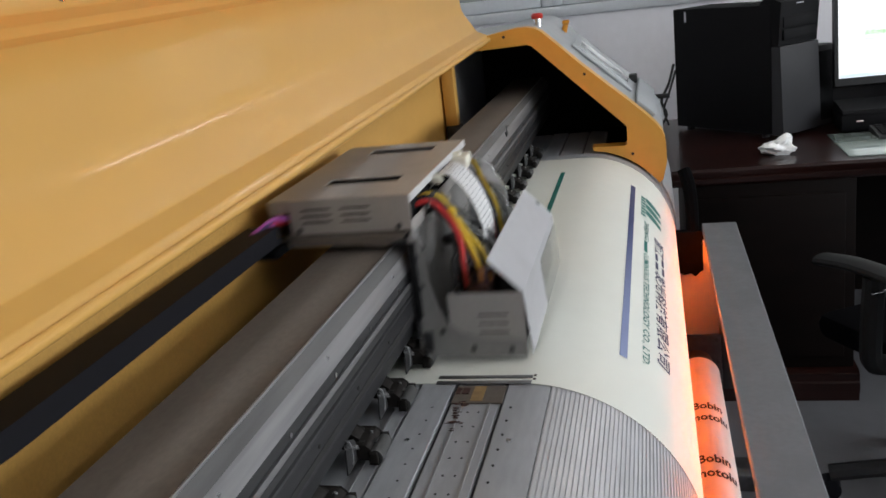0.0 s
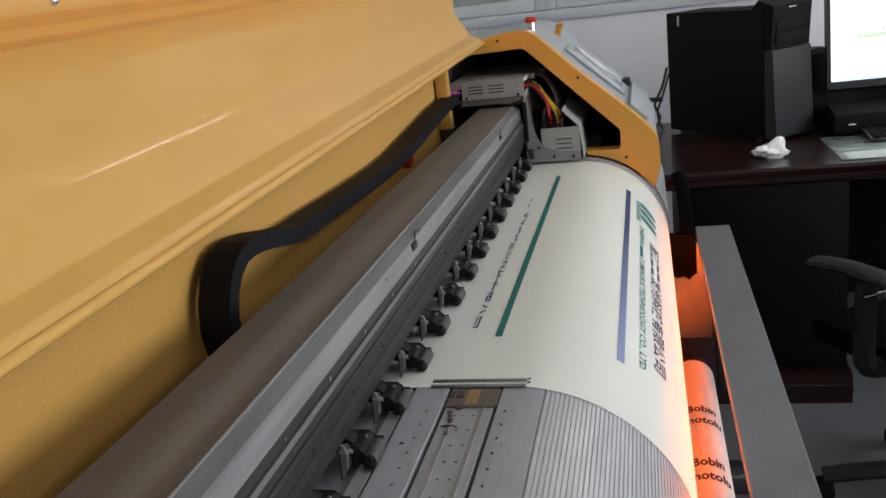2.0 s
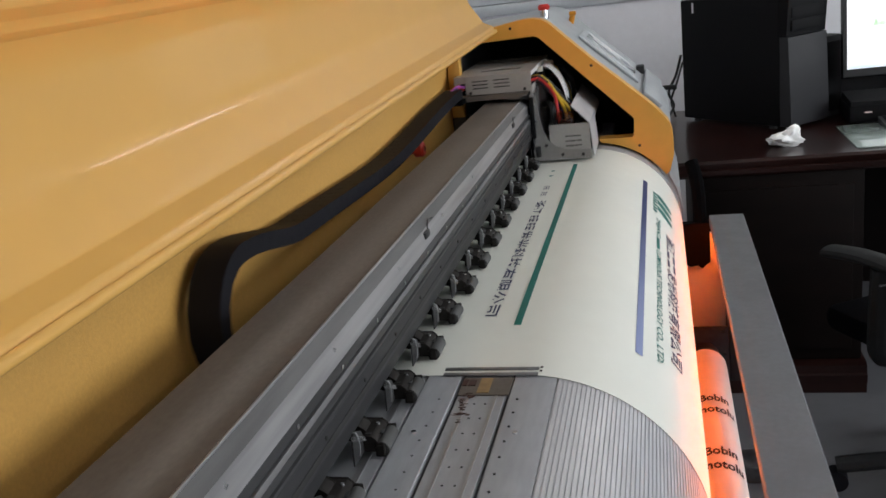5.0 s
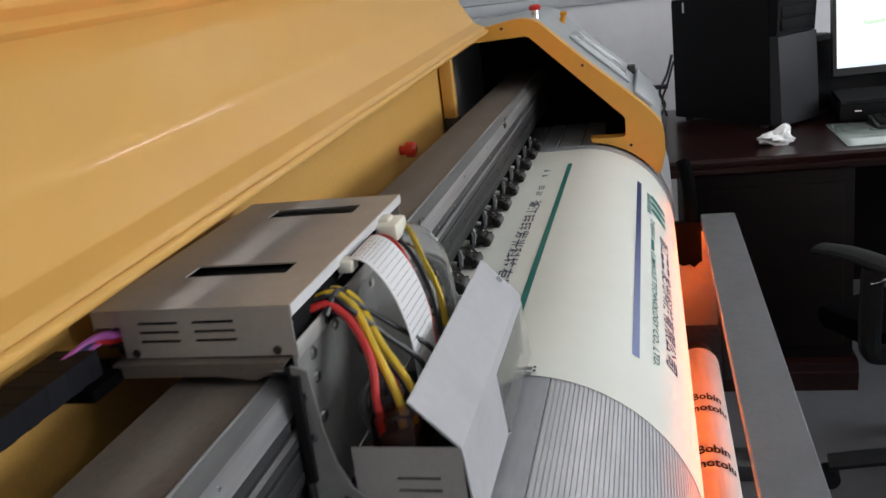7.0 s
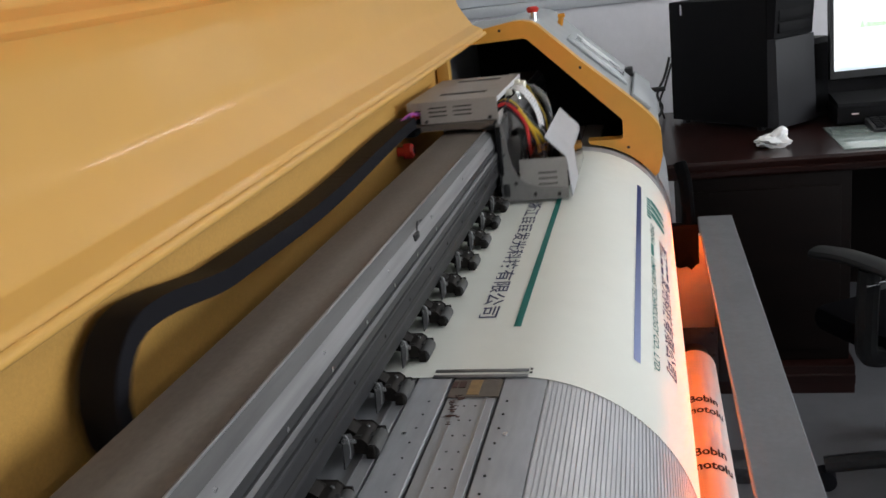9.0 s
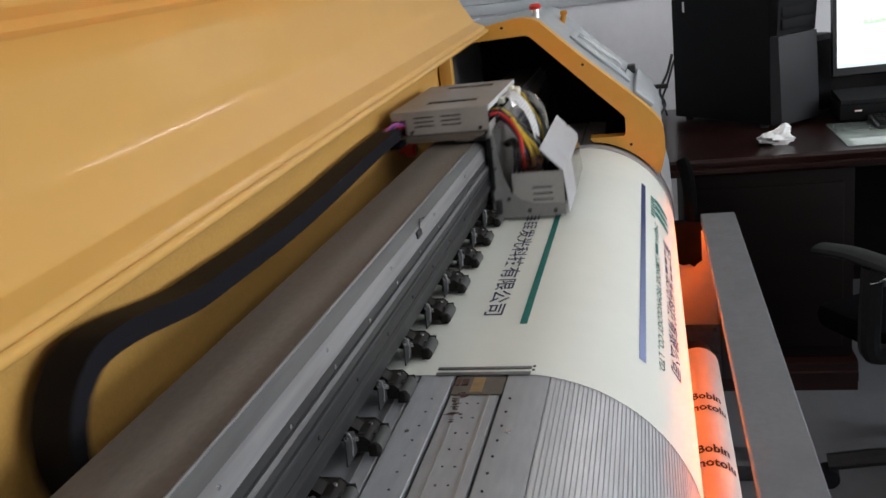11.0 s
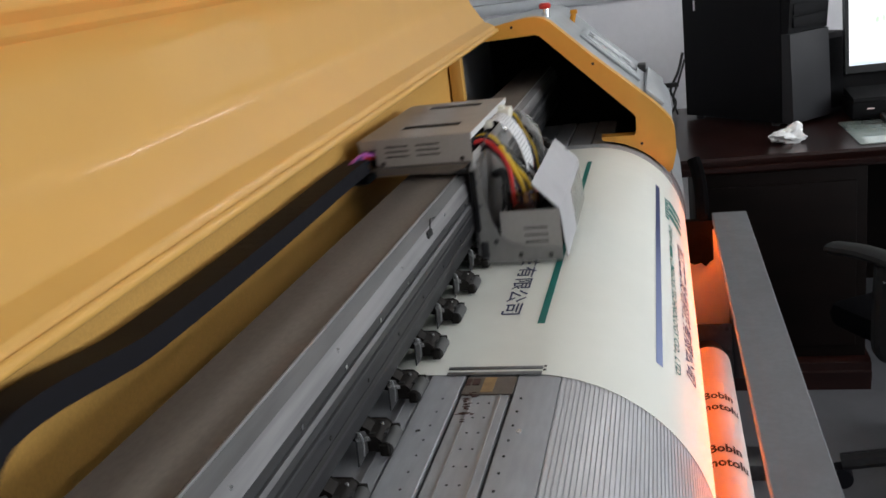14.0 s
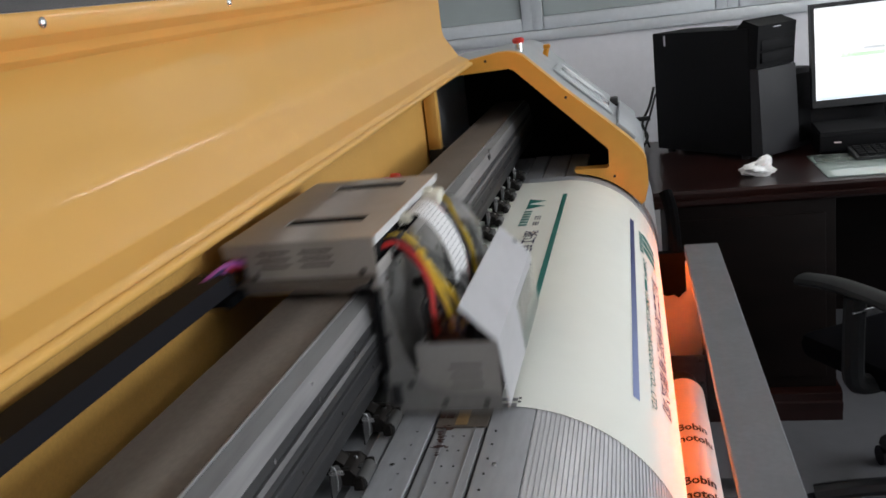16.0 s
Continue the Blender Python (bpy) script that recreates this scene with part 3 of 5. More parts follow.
def beam():
    y0, y1 = -0.3, CAP_Y + 0.42
    pp("beam_cover", prism_bm([(-0.378, 1.04), (-0.2975, 1.04), (-0.2975, 1.0888), (-0.2990, 1.0902), (-0.375, 1.0902), (-0.378, 1.087)], y0, y1), BEAM_TOP, label="dusty brown-grey beam top cover")
    # upper rail: a pale lip, a dull slope, a bright face and a dark upright edge, with a stepped rail below; their
    # greys carry each face's light and shade
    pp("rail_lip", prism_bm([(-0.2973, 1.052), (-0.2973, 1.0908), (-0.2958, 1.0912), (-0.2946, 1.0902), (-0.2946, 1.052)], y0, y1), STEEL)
    pp("rail_slope", prism_bm([(-0.2944, 1.0618), (-0.2944, 1.0896), (-0.2842, 1.0817), (-0.2842, 1.0618)], y0, y1), SLOPE_SHADE, label="sloping rail face in a shaded grey", sharp=10)
    pp("guide_rail", prism_bm([(-0.2840, 1.0618), (-0.2840, 1.0815), (-0.2836, 1.0812), (-0.2801, 1.0624), (-0.2799, 1.0618)], y0, y1), RAIL_LIT, label="aluminium guide rail in a lit tone", sharp=10)
    pp("rail_edge", prism_bm([(-0.2944, 1.0522), (-0.2944, 1.0616), (-0.2797, 1.0616), (-0.2797, 1.0522)], y0, y1), EDGE_SHADE)
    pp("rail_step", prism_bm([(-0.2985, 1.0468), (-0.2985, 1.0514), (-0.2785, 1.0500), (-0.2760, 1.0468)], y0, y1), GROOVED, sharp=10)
    pp("guide_rail", prism_bm([(-0.2985, 1.033), (-0.2985, 1.0466), (-0.2757, 1.0466), (-0.2757, 1.0398), (-0.2785, 1.0388), (-0.2785, 1.0368), (-0.2760, 1.0358), (-0.2760, 1.033)], y0, y1), EDGE_SHADE, sharp=10)
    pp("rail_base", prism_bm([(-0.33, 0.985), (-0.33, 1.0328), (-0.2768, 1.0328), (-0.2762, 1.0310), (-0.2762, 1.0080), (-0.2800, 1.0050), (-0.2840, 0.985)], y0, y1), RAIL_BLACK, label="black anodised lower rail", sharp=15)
    for y in np.arange(0.35, 2.0, 0.105):
        pp("screw", cyl_bm((-0.2800, y, 1.0560), (-0.2787, y, 1.0560), 0.0024, seg=10), CHROME)
        pp("screw", cyl_bm((-0.2766, y + 0.04, 1.0235), (-0.2754, y + 0.04, 1.0235), 0.0020, seg=8), SLOT_DARK)
    for y in np.arange(0.45, 2.0, 0.21):
        pp("screw", cyl_bm((-0.2835, y, 1.0745), (-0.2812, y, 1.0738), 0.0020, seg=8), CHROME)
    for y in (0.985, 1.70):
        bm = bmesh.new()
        add_box(bm, -0.2865, -0.2798, y, y + 0.022, 1.070, 1.079, 0.002)
        add_tube(bm, [(-0.283, y + 0.020, 1.079), (-0.2845, y + 0.032, 1.086), (-0.2855, y + 0.044, 1.0845), (-0.2840, y + 0.052, 1.0835)], 0.0010, seg=6)
        pp("cable_clip", bm, BLACK_PLASTIC, label="small black cable clip")
    pp("encoder_strip", box_bm(-0.2761, -0.2756, y0, y1, 1.0125, 1.0185), SLOT_DARK)


def pinch_rollers():
    first = None
    for k in range(-4, 12):
        y = 0.9175 + 0.1046 * k
        if first is None:
            bm = bmesh.new()
            add_prism(bm, [(-0.312, 0.968), (-0.312, 0.983), (-0.294, 0.982), (-0.282, 0.974), (-0.282, 0.962), (-0.296, 0.964)], -0.010, 0.010)
            add_prism(bm, [(-0.290, 0.9585), (-0.290, 0.9720), (-0.2735, 0.9720), (-0.2690, 0.9680), (-0.2690, 0.9585)], -0.0185, 0.0185)
            add_box(bm, -0.2700, -0.2610, -0.0205, -0.0165, 0.9535, 0.9660, 0.001)
            add_box(bm, -0.2700, -0.2610, 0.0165, 0.0205, 0.9535, 0.9660, 0.001)
            bmesh.ops.bevel(bm, geom=list(bm.edges), offset=0.0012, segments=1, affect="EDGES")
            arm = part("pinch_roller", bm, ROLLER_BLACK, None, "black spring-loaded pinch roller arm")
            first = lay(arm, printer)
            bm = bmesh.new()
            add_cyl(bm, (-0.2650, -0.0162, 0.9590), (-0.2650, 0.0162, 0.9590), 0.0072, seg=18)
            part("wheel", bm, RUBBER_GREY, arm)
            part("slot", box_bm(-0.2815, -0.2755, -0.0125, -0.0085, 0.9718, 0.9726), SLOT_DARK, arm)
            part("slot", box_bm(-0.2700, -0.2665, -0.004, 0.004, 0.9675, 0.9687), BRACKET, arm)
            bm = bmesh.new()
            turns = [(-0.2800 + 0.0022 * math.cos(a), -0.046 + a * 0.00075, 0.986 - a * 0.0004 + 0.0022 * math.sin(a)) for a in np.linspace(0, 38, 76)]
            add_tube(bm, turns, 0.0006, n=1, seg=5)
            part("spring", bm, GROOVED, arm)
            bm = bmesh.new()
            add_prism(bm, [(-0.046, 0.958), (-0.042, 0.984), (-0.036, 0.988), (-0.020, 0.980), (-0.012, 0.966), (-0.018, 0.958)], -0.2830, -0.2816, "x")
            add_cyl(bm, (-0.2816, -0.022, 0.973), (-0.2800, -0.022, 0.973), 0.0022, seg=8)
            part("bracket", bm, BRACKET, arm, "dull zinc spring bracket")
            bm = bmesh.new()
            add_tube(bm, [(-0.2815, -0.041, 0.990), (-0.2775, -0.041, 0.988), (-0.2770, -0.039, 0.978), (-0.2790, -0.037, 0.964)], 0.0008, seg=5)
            part("hook", bm, STEEL, arm)
            part("pin", cyl_bm((-0.2745, 0.008, 0.9705), (-0.2745, 0.008, 0.9735), 0.0020, seg=8), CHROME, arm)
            shift = Matrix.Translation((0, y, 0))
            arm.matrix_basis = shift
        else:
            ob = copy_thing(first, Matrix.Translation((0, y, 0)))
    pp("feed_strip", box_bm(-0.2850, -0.2790, -0.3, CAP_Y + 0.3, PLATEN_Z - 0.0025, PLATEN_Z - 0.0012), STEEL)
    # plate on which the arms pivot
    pp("roller_mount", box_bm(-0.335, -0.311, -0.3, CAP_Y + 0.3, 0.956, 0.984, 0.001), DARK_RAIL)


def lid():
    """Raised lid: a pressed panel with a beaded lower lip, very slightly tilted along its length."""
    m = Matrix.Translation((0, 2.05, 0)) @ Matrix.Rotation(radians(1.38), 4, "X") @ Matrix.Translation((0, 0.030, 0))
    prof = [(-0.3800, 1.2330), (-0.3570, 1.2300), (-0.3548, 1.2304), (-0.3537, 1.2318), (-0.3535, 1.2345), (-0.3550, 1.2377), (-0.3572, 1.2391), (-0.3580, 1.2378), (-0.3598, 1.2380),
            (-0.3606, 1.2405), (-0.3625, 1.2450), (-0.3645, 1.2468), (-0.3832, 1.2552), (-0.3846, 1.2566), (-0.3862, 1.2598), (-0.4000, 1.2812),
            (-0.4090, 1.2955), (-0.4117, 1.3005), (-0.4136, 1.3060), (-0.4149, 1.3122), (-0.4157, 1.3205), (-0.4159, 1.3400), (-0.4157, 1.3650), (-0.4155, 1.3978), (-0.4148, 1.3986), (-0.4096, 1.4032), (-0.4090, 1.4044),
            (-0.4085, 1.4104), (-0.4078, 1.4114), (-0.4012, 1.4182), (-0.4005, 1.4196), (-0.4005, 1.4330), (-0.4020, 1.4350), (-0.4600, 1.4355)]
    body = part("lid", sheet_bm(prof, -2.35, 0.0, 0.003), YELLOW, None, "glossy yellow pressed lid panel", sharp=50)
    lay(body, printer)
    body.matrix_basis = m
    part("lid_window", box_bm(-0.4230, -0.4200, -2.35, -0.9, 1.4360, 1.66), DARK_GLASS, body, "dark smoked acrylic lid window")
    part("lid_panel", box_bm(-0.4250, -0.4200, -0.898, 0.0, 1.4360, 1.66), YELLOW, body)
    for y in np.arange(-2.1, 0.0, 0.315):
        bm = bmesh.new()
        bmesh.ops.create_uvsphere(bm, u_segments=12, v_segments=8, radius=0.0042, matrix=Matrix.Translation((-0.4000, y, 1.4268)) @ Matrix.Diagonal((0.6, 1, 1, 1)))
        part("screw", bm, CHROME, body)
    # inner back panel behind the beam
    pp("back_panel", sheet_bm([(-0.462, 0.90), (-0.462, 1.16), (-0.455, 1.215), (-0.448, 1.27)], -0.3, 2.04, 0.003), YELLOW_WALL, label="yellow textured inner back panel")
    pp("post", box_bm(-0.458, -0.430, 1.955, 1.985, 1.03, 1.245, 0.003), YELLOW)
    bm = bmesh.new()
    add_cyl(bm, (-0.461, 1.580, 1.067), (-0.448, 1.580, 1.067), 0.009, seg=14)
    add_cyl(bm, (-0.448, 1.580, 1.067), (-0.434, 1.580, 1.067), 0.015, seg=20)
    add_cyl(bm, (-0.434, 1.580, 1.067), (-0.430, 1.580, 1.067), 0.015, seg=20, r2=0.011)
    knob = pp("stop_knob", bm, RED_PLASTIC, label="red plastic knob on the back panel")
    part("knob_cap", cyl_bm((-0.4300, 1.580, 1.067), (-0.4292, 1.580, 1.067), 0.005, seg=12), CHROME, knob)
    pp("bracket", box_bm(-0.457, -0.425, 1.95, 1.99, 1.02, 1.06, 0.002), BLACK_PLASTIC)


def end_cap():
    outer = [(-0.470, 1.234), (-0.380, 1.239), (-0.339, 1.246), (-0.299, 1.252), (-0.275, 1.252), (-0.255, 1.247), (-0.240, 1.238), (-0.154, 1.155), (-0.060, 1.071), (-0.016, 1.030), (0.004, 1.008), (0.016, 0.992), (0.022, 0.975), (0.024, 0.955), (0.024, 0.917), (0.014, 0.878)]
    low = [arc(a, ARC_R + 0.006) for a in np.linspace(55, 6, 14)]
    inner = [(-0.143, 0.964), (-0.068, 0.963), (-0.063, 0.968), (-0.062, 1.006), (-0.066, 1.012), (-0.265, 1.209), (-0.275, 1.213), (-0.470, 1.207)]
    rim = pp("end_cap_rim", prism_bm(outer + low + inner, CAP_Y, CAP_Y + 0.045), ORANGE_RIM, label="orange-yellow moulded rim of the end housing")
    for x, z in ((-0.327, 1.235), (-0.150, 1.135), (-0.052, 0.943)):
        part("screw", cyl_bm((x, CAP_Y - 0.0012, z), (x, CAP_Y + 0.002, z), 0.0034, seg=10), SLOT_DARK, rim)
    shell_out = [(x - 0.003, z - 0.003) for x, z in outer] + [arc(a, ARC_R + 0.0045) for a in np.linspace(60, 95, 8)]
    shell = pp("end_cap_shell", sheet_bm(shell_out, CAP_Y + 0.046, 2.60, -0.004), GREY_SHELL, label="grey painted end housing shell")
    # black layers within the shell put the housing's inner shade into colour
    pp("shade_liner", sheet_bm([(x - 0.010, z - 0.010) for x, z in outer], CAP_Y + 0.046, 2.59, -0.002), SHADE_BLACK)
    pp("end_plate", prism_bm([(x - 0.008, z - 0.008) for x, z in outer] + [(-0.10, 0.40), (-0.47, 0.40)], 2.601, 2.612), GREY_SHELL)
    pp("end_plate", prism_bm([(x - 0.014, z - 0.014) for x, z in outer] + [(-0.10, 0.60), (-0.47, 0.60)], 2.56, 2.57), SHADE_BLACK)
    pp("end_back", box_bm(-0.480, -0.471, CAP_Y, 2.61, 0.40, 1.235), GREY_SHELL)
    pp("shade_tray", box_bm(-0.46, -0.03, CAP_Y + 0.06, 2.55, 0.90, 0.925), SHADE_BLACK)
    # clear strip on the slope, with its frame
    a, b = Vector((-0.170, 0, 1.170)), Vector((-0.060, 0, 1.070))
    d = (b - a).normalized()
    turn = math.degrees(math.atan2(-d.z, d.x))
    mid = (a + b) / 2
    lie = pose(mid.x, 2.33, mid.z, 0, turn, 0)
    strip = pp("clear_strip", box_bm(-0.085, 0.070, -0.060, 0.060, -0.002, 0.006, 0.003, m=lie), WINDOW_CLEAR, label="clear glossy cover strip")
    # white ribs stand in for two highlights on the clear strip
    for a, b, y in ((-0.088, 0.050, 0.052), (-0.070, 0.020, 0.012)):
        part("highlight_rib", box_bm(a, b, y, y + 0.010, 0.0062, 0.0100, 0.002, m=lie), HIGHLIGHT_WHITE, strip, "glossy white rib in place of a highlight")
    part("strip_frame", box_bm(-0.100, 0.086, -0.080, 0.080, -0.003, 0.003, 0.002, m=lie), GREY_SHELL, strip)
    pp("step_panel", box_bm(0.10, 0.155, -0.20, 0.22, -0.003, 0.008, 0.004, m=lie), GREY_SHELL)
    bm = bmesh.new()
    add_cyl(bm, (-0.262, 2.20, 1.240), (-0.262, 2.20, 1.262), 0.010, seg=16)
    btn = pp("stop_button", bm, CHROME)
    bm = bmesh.new()
    add_cyl(bm, (-0.262, 2.20, 1.262), (-0.262, 2.20, 1.270), 0.013, seg=20, r2=0.015)
    add_cyl(bm, (-0.262, 2.20, 1.270), (-0.262, 2.20, 1.275), 0.015, seg=20, r2=0.010)
    part("button_head", bm, RED_PLASTIC, btn, "red mushroom stop button head")
    bm = bmesh.new()
    add_cyl(bm, (-0.222, 2.42, 1.205), (-0.214, 2.42, 1.232), 0.008, seg=14, r2=0.007)
    add_box(bm, -0.223, -0.205, 2.410, 2.430, 1.229, 1.240, 0.003)
    pp("knob", bm, YELLOW_KNOB, label="amber plastic knob")
    bm = bmesh.new()
    add_box(bm, -0.062, -0.040, 2.48, 2.53, 1.052, 1.074, 0.004)
    pp("latch", bm, BLACK_PLASTIC)


def lower_frame():
    """Legs, front bar with the heater under it, and the take-up roll's brackets."""
    for y in (-0.10, 2.20):
        pp("leg", box_bm(-0.42, -0.06, y - 0.06, y + 0.06, 0.05, 0.90, 0.008), GREY_SHELL)
        pp("foot", box_bm(-0.50, 0.22, y - 0.05, y + 0.05, 0.0, 0.05, 0.008), DARK_RAIL)
    pp("front_apron", box_bm(-0.155, -0.120, -0.3, 2.2, 0.42, 0.93, 0.003), DARK_RAIL)
    # folded grey bar over the heater
    # outer flange runs low, out of view, to keep the glow off the floor
    bar = pp("heater_cover", sheet_bm([(0.094, 0.764), (0.094, 0.780), (0.0955, 0.7815), (0.166, 0.7815), (0.168, 0.780), (0.168, 0.655)], -0.2, 2.02, -0.0016), BAR_GREY, label="grey folded sheet-metal heater cover", sharp=20)
    part("reflector", sheet_bm([(0.1095, 0.7150), (0.1110, 0.7140), (0.1300, 0.7140), (0.1410, 0.7220), (0.1460, 0.7400), (0.1420, 0.7560), (0.1280, 0.7660), (0.1120, 0.7670)], -0.2, 2.018, 0.001), CHROME, bar)
    # unseen black strip, added to keep window light off the roll
    part("light_blocker", box_bm(0.1600, 0.1640, -0.2, 2.0, 0.545, 0.652), ARM_BLACK, bar, "unseen black strip that shades the paper roll")
    pp("glow_tube", cyl_bm((0.1120, -0.15, 0.738), (0.1120, 2.015, 0.738), 0.005, seg=12), HEATER_GLOW, label="glowing orange tube under the heater cover")
    # second tube is an unseen fill lamp, added to warm guard and bar edge
    pp("glow_tube", cyl_bm((0.1560, -0.15, 0.728), (0.1560, 2.015, 0.728), 0.0055, seg=12), FILL_GLOW, label="glowing orange tube under the heater cover")
    for y in (-0.165, 2.022):
        pp("tube_holder", box_bm(0.105, 0.125, y - 0.007, y + 0.007, 0.728, 0.7795, 0.002), IVORY)
    # black arm that carries the bar's far end
    bm = bmesh.new()
    add_prism(bm, [(0.034, 0.768), (0.036, 0.672), (0.050, 0.664), (0.066, 0.667), (0.076, 0.659), (0.086, 0.670), (0.0935, 0.674), (0.0935, 0.768)], 2.005, 2.025)
    add_tube(bm, [(0.072, 2.020, 0.74), (0.074, 2.03, 0.80), (0.070, 2.04, 0.86), (0.060, 2.06, 0.90)], 0.015, seg=10)
    pp("bar_arm", bm, ARM_BLACK, label="black plastic arm that carries the bar")
    # pale side guard under the housing, which catches the heater's light
    pp("side_guard", box_bm(-0.05, 0.150, 2.035, 2.045, 0.50, 0.735, 0.002), WHITE_SHEET, label="pale painted side guard")
    bm = bmesh.new()
    add_holed_plate(bm, [0.020, 0.040, 0.1, 0.124], [0.405, 0.44, 0.52, 0.541], 0, 0.004, set())
    bmesh.ops.transform(bm, matrix=Matrix.Translation((0, 1.945, 0)) @ Matrix.Rotation(radians(90), 4, "X"), verts=bm.verts)
    plate = pp("roll_bracket", bm, DARK_RAIL, label="dark steel roll bracket with bolts", smooth=False)
    for x, z in ((0.113, 0.530), (0.113, 0.420), (0.115, 0.475)):
        part("bolt", cyl_bm((x, 1.937, z), (x, 1.942, z), 0.0045, seg=6), SLOT_DARK, plate)
    pp("bracket_arm", box_bm(-0.10, 0.060, 1.950, 2.140, 0.43, 0.47, 0.003), DARK_RAIL)
    pp("bracket_arm", box_bm(-0.10, 0.060, -0.16, -0.130, 0.43, 0.47, 0.003), DARK_RAIL)
    pp("side_bar", box_bm(0.125, 0.150, 1.95, 2.034, 0.40, 0.66, 0.003), BLACK_PLASTIC)


platen()
beam()
pinch_rollers()
lid()
end_cap()
lower_frame()


# ---- the vinyl and its print ----
def vinyl_sheet():
    pts = [(-0.345, PLATEN_Z + 0.0006), (-0.25, PLATEN_Z + 0.0006), (ARC_X, PLATEN_Z + 0.0006)]
    pts += [arc(a, ARC_R + 0.0006) for a in np.linspace(3, 90, 40)]
    pts += [(0.0352, 0.66), (0.0330, 0.57), (0.0262, 0.475)]
    bm = sheet_bm(pts, MEDIA_Y0, MEDIA_Y1, -0.0004)
    return tagged(part("vinyl_sheet", bm, VINYL, sharp=60), "white glossy vinyl sheet being printed over the platen", "vinyl sheet")


vinyl = vinyl_sheet()
FLAT_Z = PLATEN_Z + 0.0013


def strips(bm, lo, hi):
    """Cuts a flat bmesh into strips across x, one for each pass of the head, from hi down to lo."""
    out = []
    k = 0
    while hi - STEP * k > lo + 1e-6:
        c = bm.copy()
        a, b = hi - STEP * (k + 1), hi - STEP * k
        for co, no in (((a, 0, 0), (-1, 0, 0)), ((b, 0, 0), (1, 0, 0))):
            bmesh.ops.bisect_plane(c, geom=list(c.verts) + list(c.edges) + list(c.faces), plane_co=co, plane_no=no, clear_outer=True)
        out.append((k, (a + b) / 2, c))
        k += 1
    bm.free()
    return out


def as_print(bm, top_x, far_y):
    """Letters laid on the flat vinyl: they read towards the near end, their tops to the front."""
    for q in bm.verts:
        q.co = Vector((top_x + q.co.y, far_y - q.co.x, 0))
    return bm


def flat_poly(bm, pts):
    bm.faces.new([bm.verts.new((x, y, 0)) for x, y in pts])


def join(bm, other):
    me = bpy.data.meshes.new("join")
    other.to_mesh(me)
    other.free()
    bm.from_mesh(me)
    bpy.data.meshes.remove(me)


SLIDING, ROLLING = [], []
G0 = -0.1962        # the teal line's near edge at 1.5 s


def fresh_print():
    bm = bmesh.new()
    flat_poly(bm, [(G0, 1.000), (G0 + 0.0092, 1.000), (G0 + 0.0092, 1.884), (G0, 1.884)])
    SLIDING.append((part("printed_line", bm, INK_TEAL, vinyl, "teal printed line", smooth=False), None))
    lo, hi = G0 - 0.0512, G0 - 0.0246
    # dark blue words, character by character
    pitch = 0.565 / 12
    chars = []
    for body, far in (("浙江", 1.590), ("发光科技有限公司", 1.590 - pitch * 4)):
        chars += [as_print(c, lo, far) for c in letters(lettering(body, pitch * len(body) - 0.006, hi - lo, "words", INK_BLUE, vinyl), (pitch * len(body) - 0.006) / len(body))]
    bars, teal = [], []
    w = hi - lo

    def piece(where, pts):
        where.append(bmesh.new())
        flat_poly(where[-1], pts)

    def block(y0, y1, x0, x1):
        """One stroke, in shares of the letters' height across and metres along."""
        piece(bars, [(lo + w * x0, y0), (lo + w * x1, y0), (lo + w * x1, y1), (lo + w * x0, y1)])
    for i in (2, 3):
        y = 1.590 - pitch * i
        for a in (0.06, 0.30, 0.54, 0.78):
            block(y - 0.004, y - 0.018, a, a + 0.11)
            block(y - 0.022, y - pitch + 0.005, a + 0.05, a + 0.15)
        block(y - 0.0065, y - 0.0095, 0.171, 0.779)
        block(y - 0.030, y - 0.0335, 0.201, 0.599)
    for y in (1.700, 1.655):
        for a in (0.34, 0.50, 0.66):
            block(y, y - 0.011, a, a + 0.09)
            block(y - 0.014, y - 0.026, a + 0.02, a + 0.10)
    # the mark: two tall peaks and a row of bars below them, in teal
    for y in (1.850, 1.806):
        piece(teal, [(lo - 0.017, y + 0.002), (hi - 0.006, y - 0.020), (lo - 0.017, y - 0.0435)])
    for k in range(6):
        y = 1.748 - k * 0.021
        piece(teal, [(lo - 0.018, y), (lo - 0.002, y), (lo - 0.002, y - 0.013), (lo - 0.018, y - 0.013)])
    for bm, mat, name in [(c, INK_BLUE, "printed_letter") for c in chars] + [(c, INK_BLUE, "printed_bar") for c in bars] + [(c, INK_TEAL, "printed_mark") for c in teal]:
        for k, x, c in strips(bm, lo - 0.020, hi):
            if len(c.faces):
                SLIDING.append((part(name, c, mat, vinyl, smooth=False), x))
            else:
                c.free()


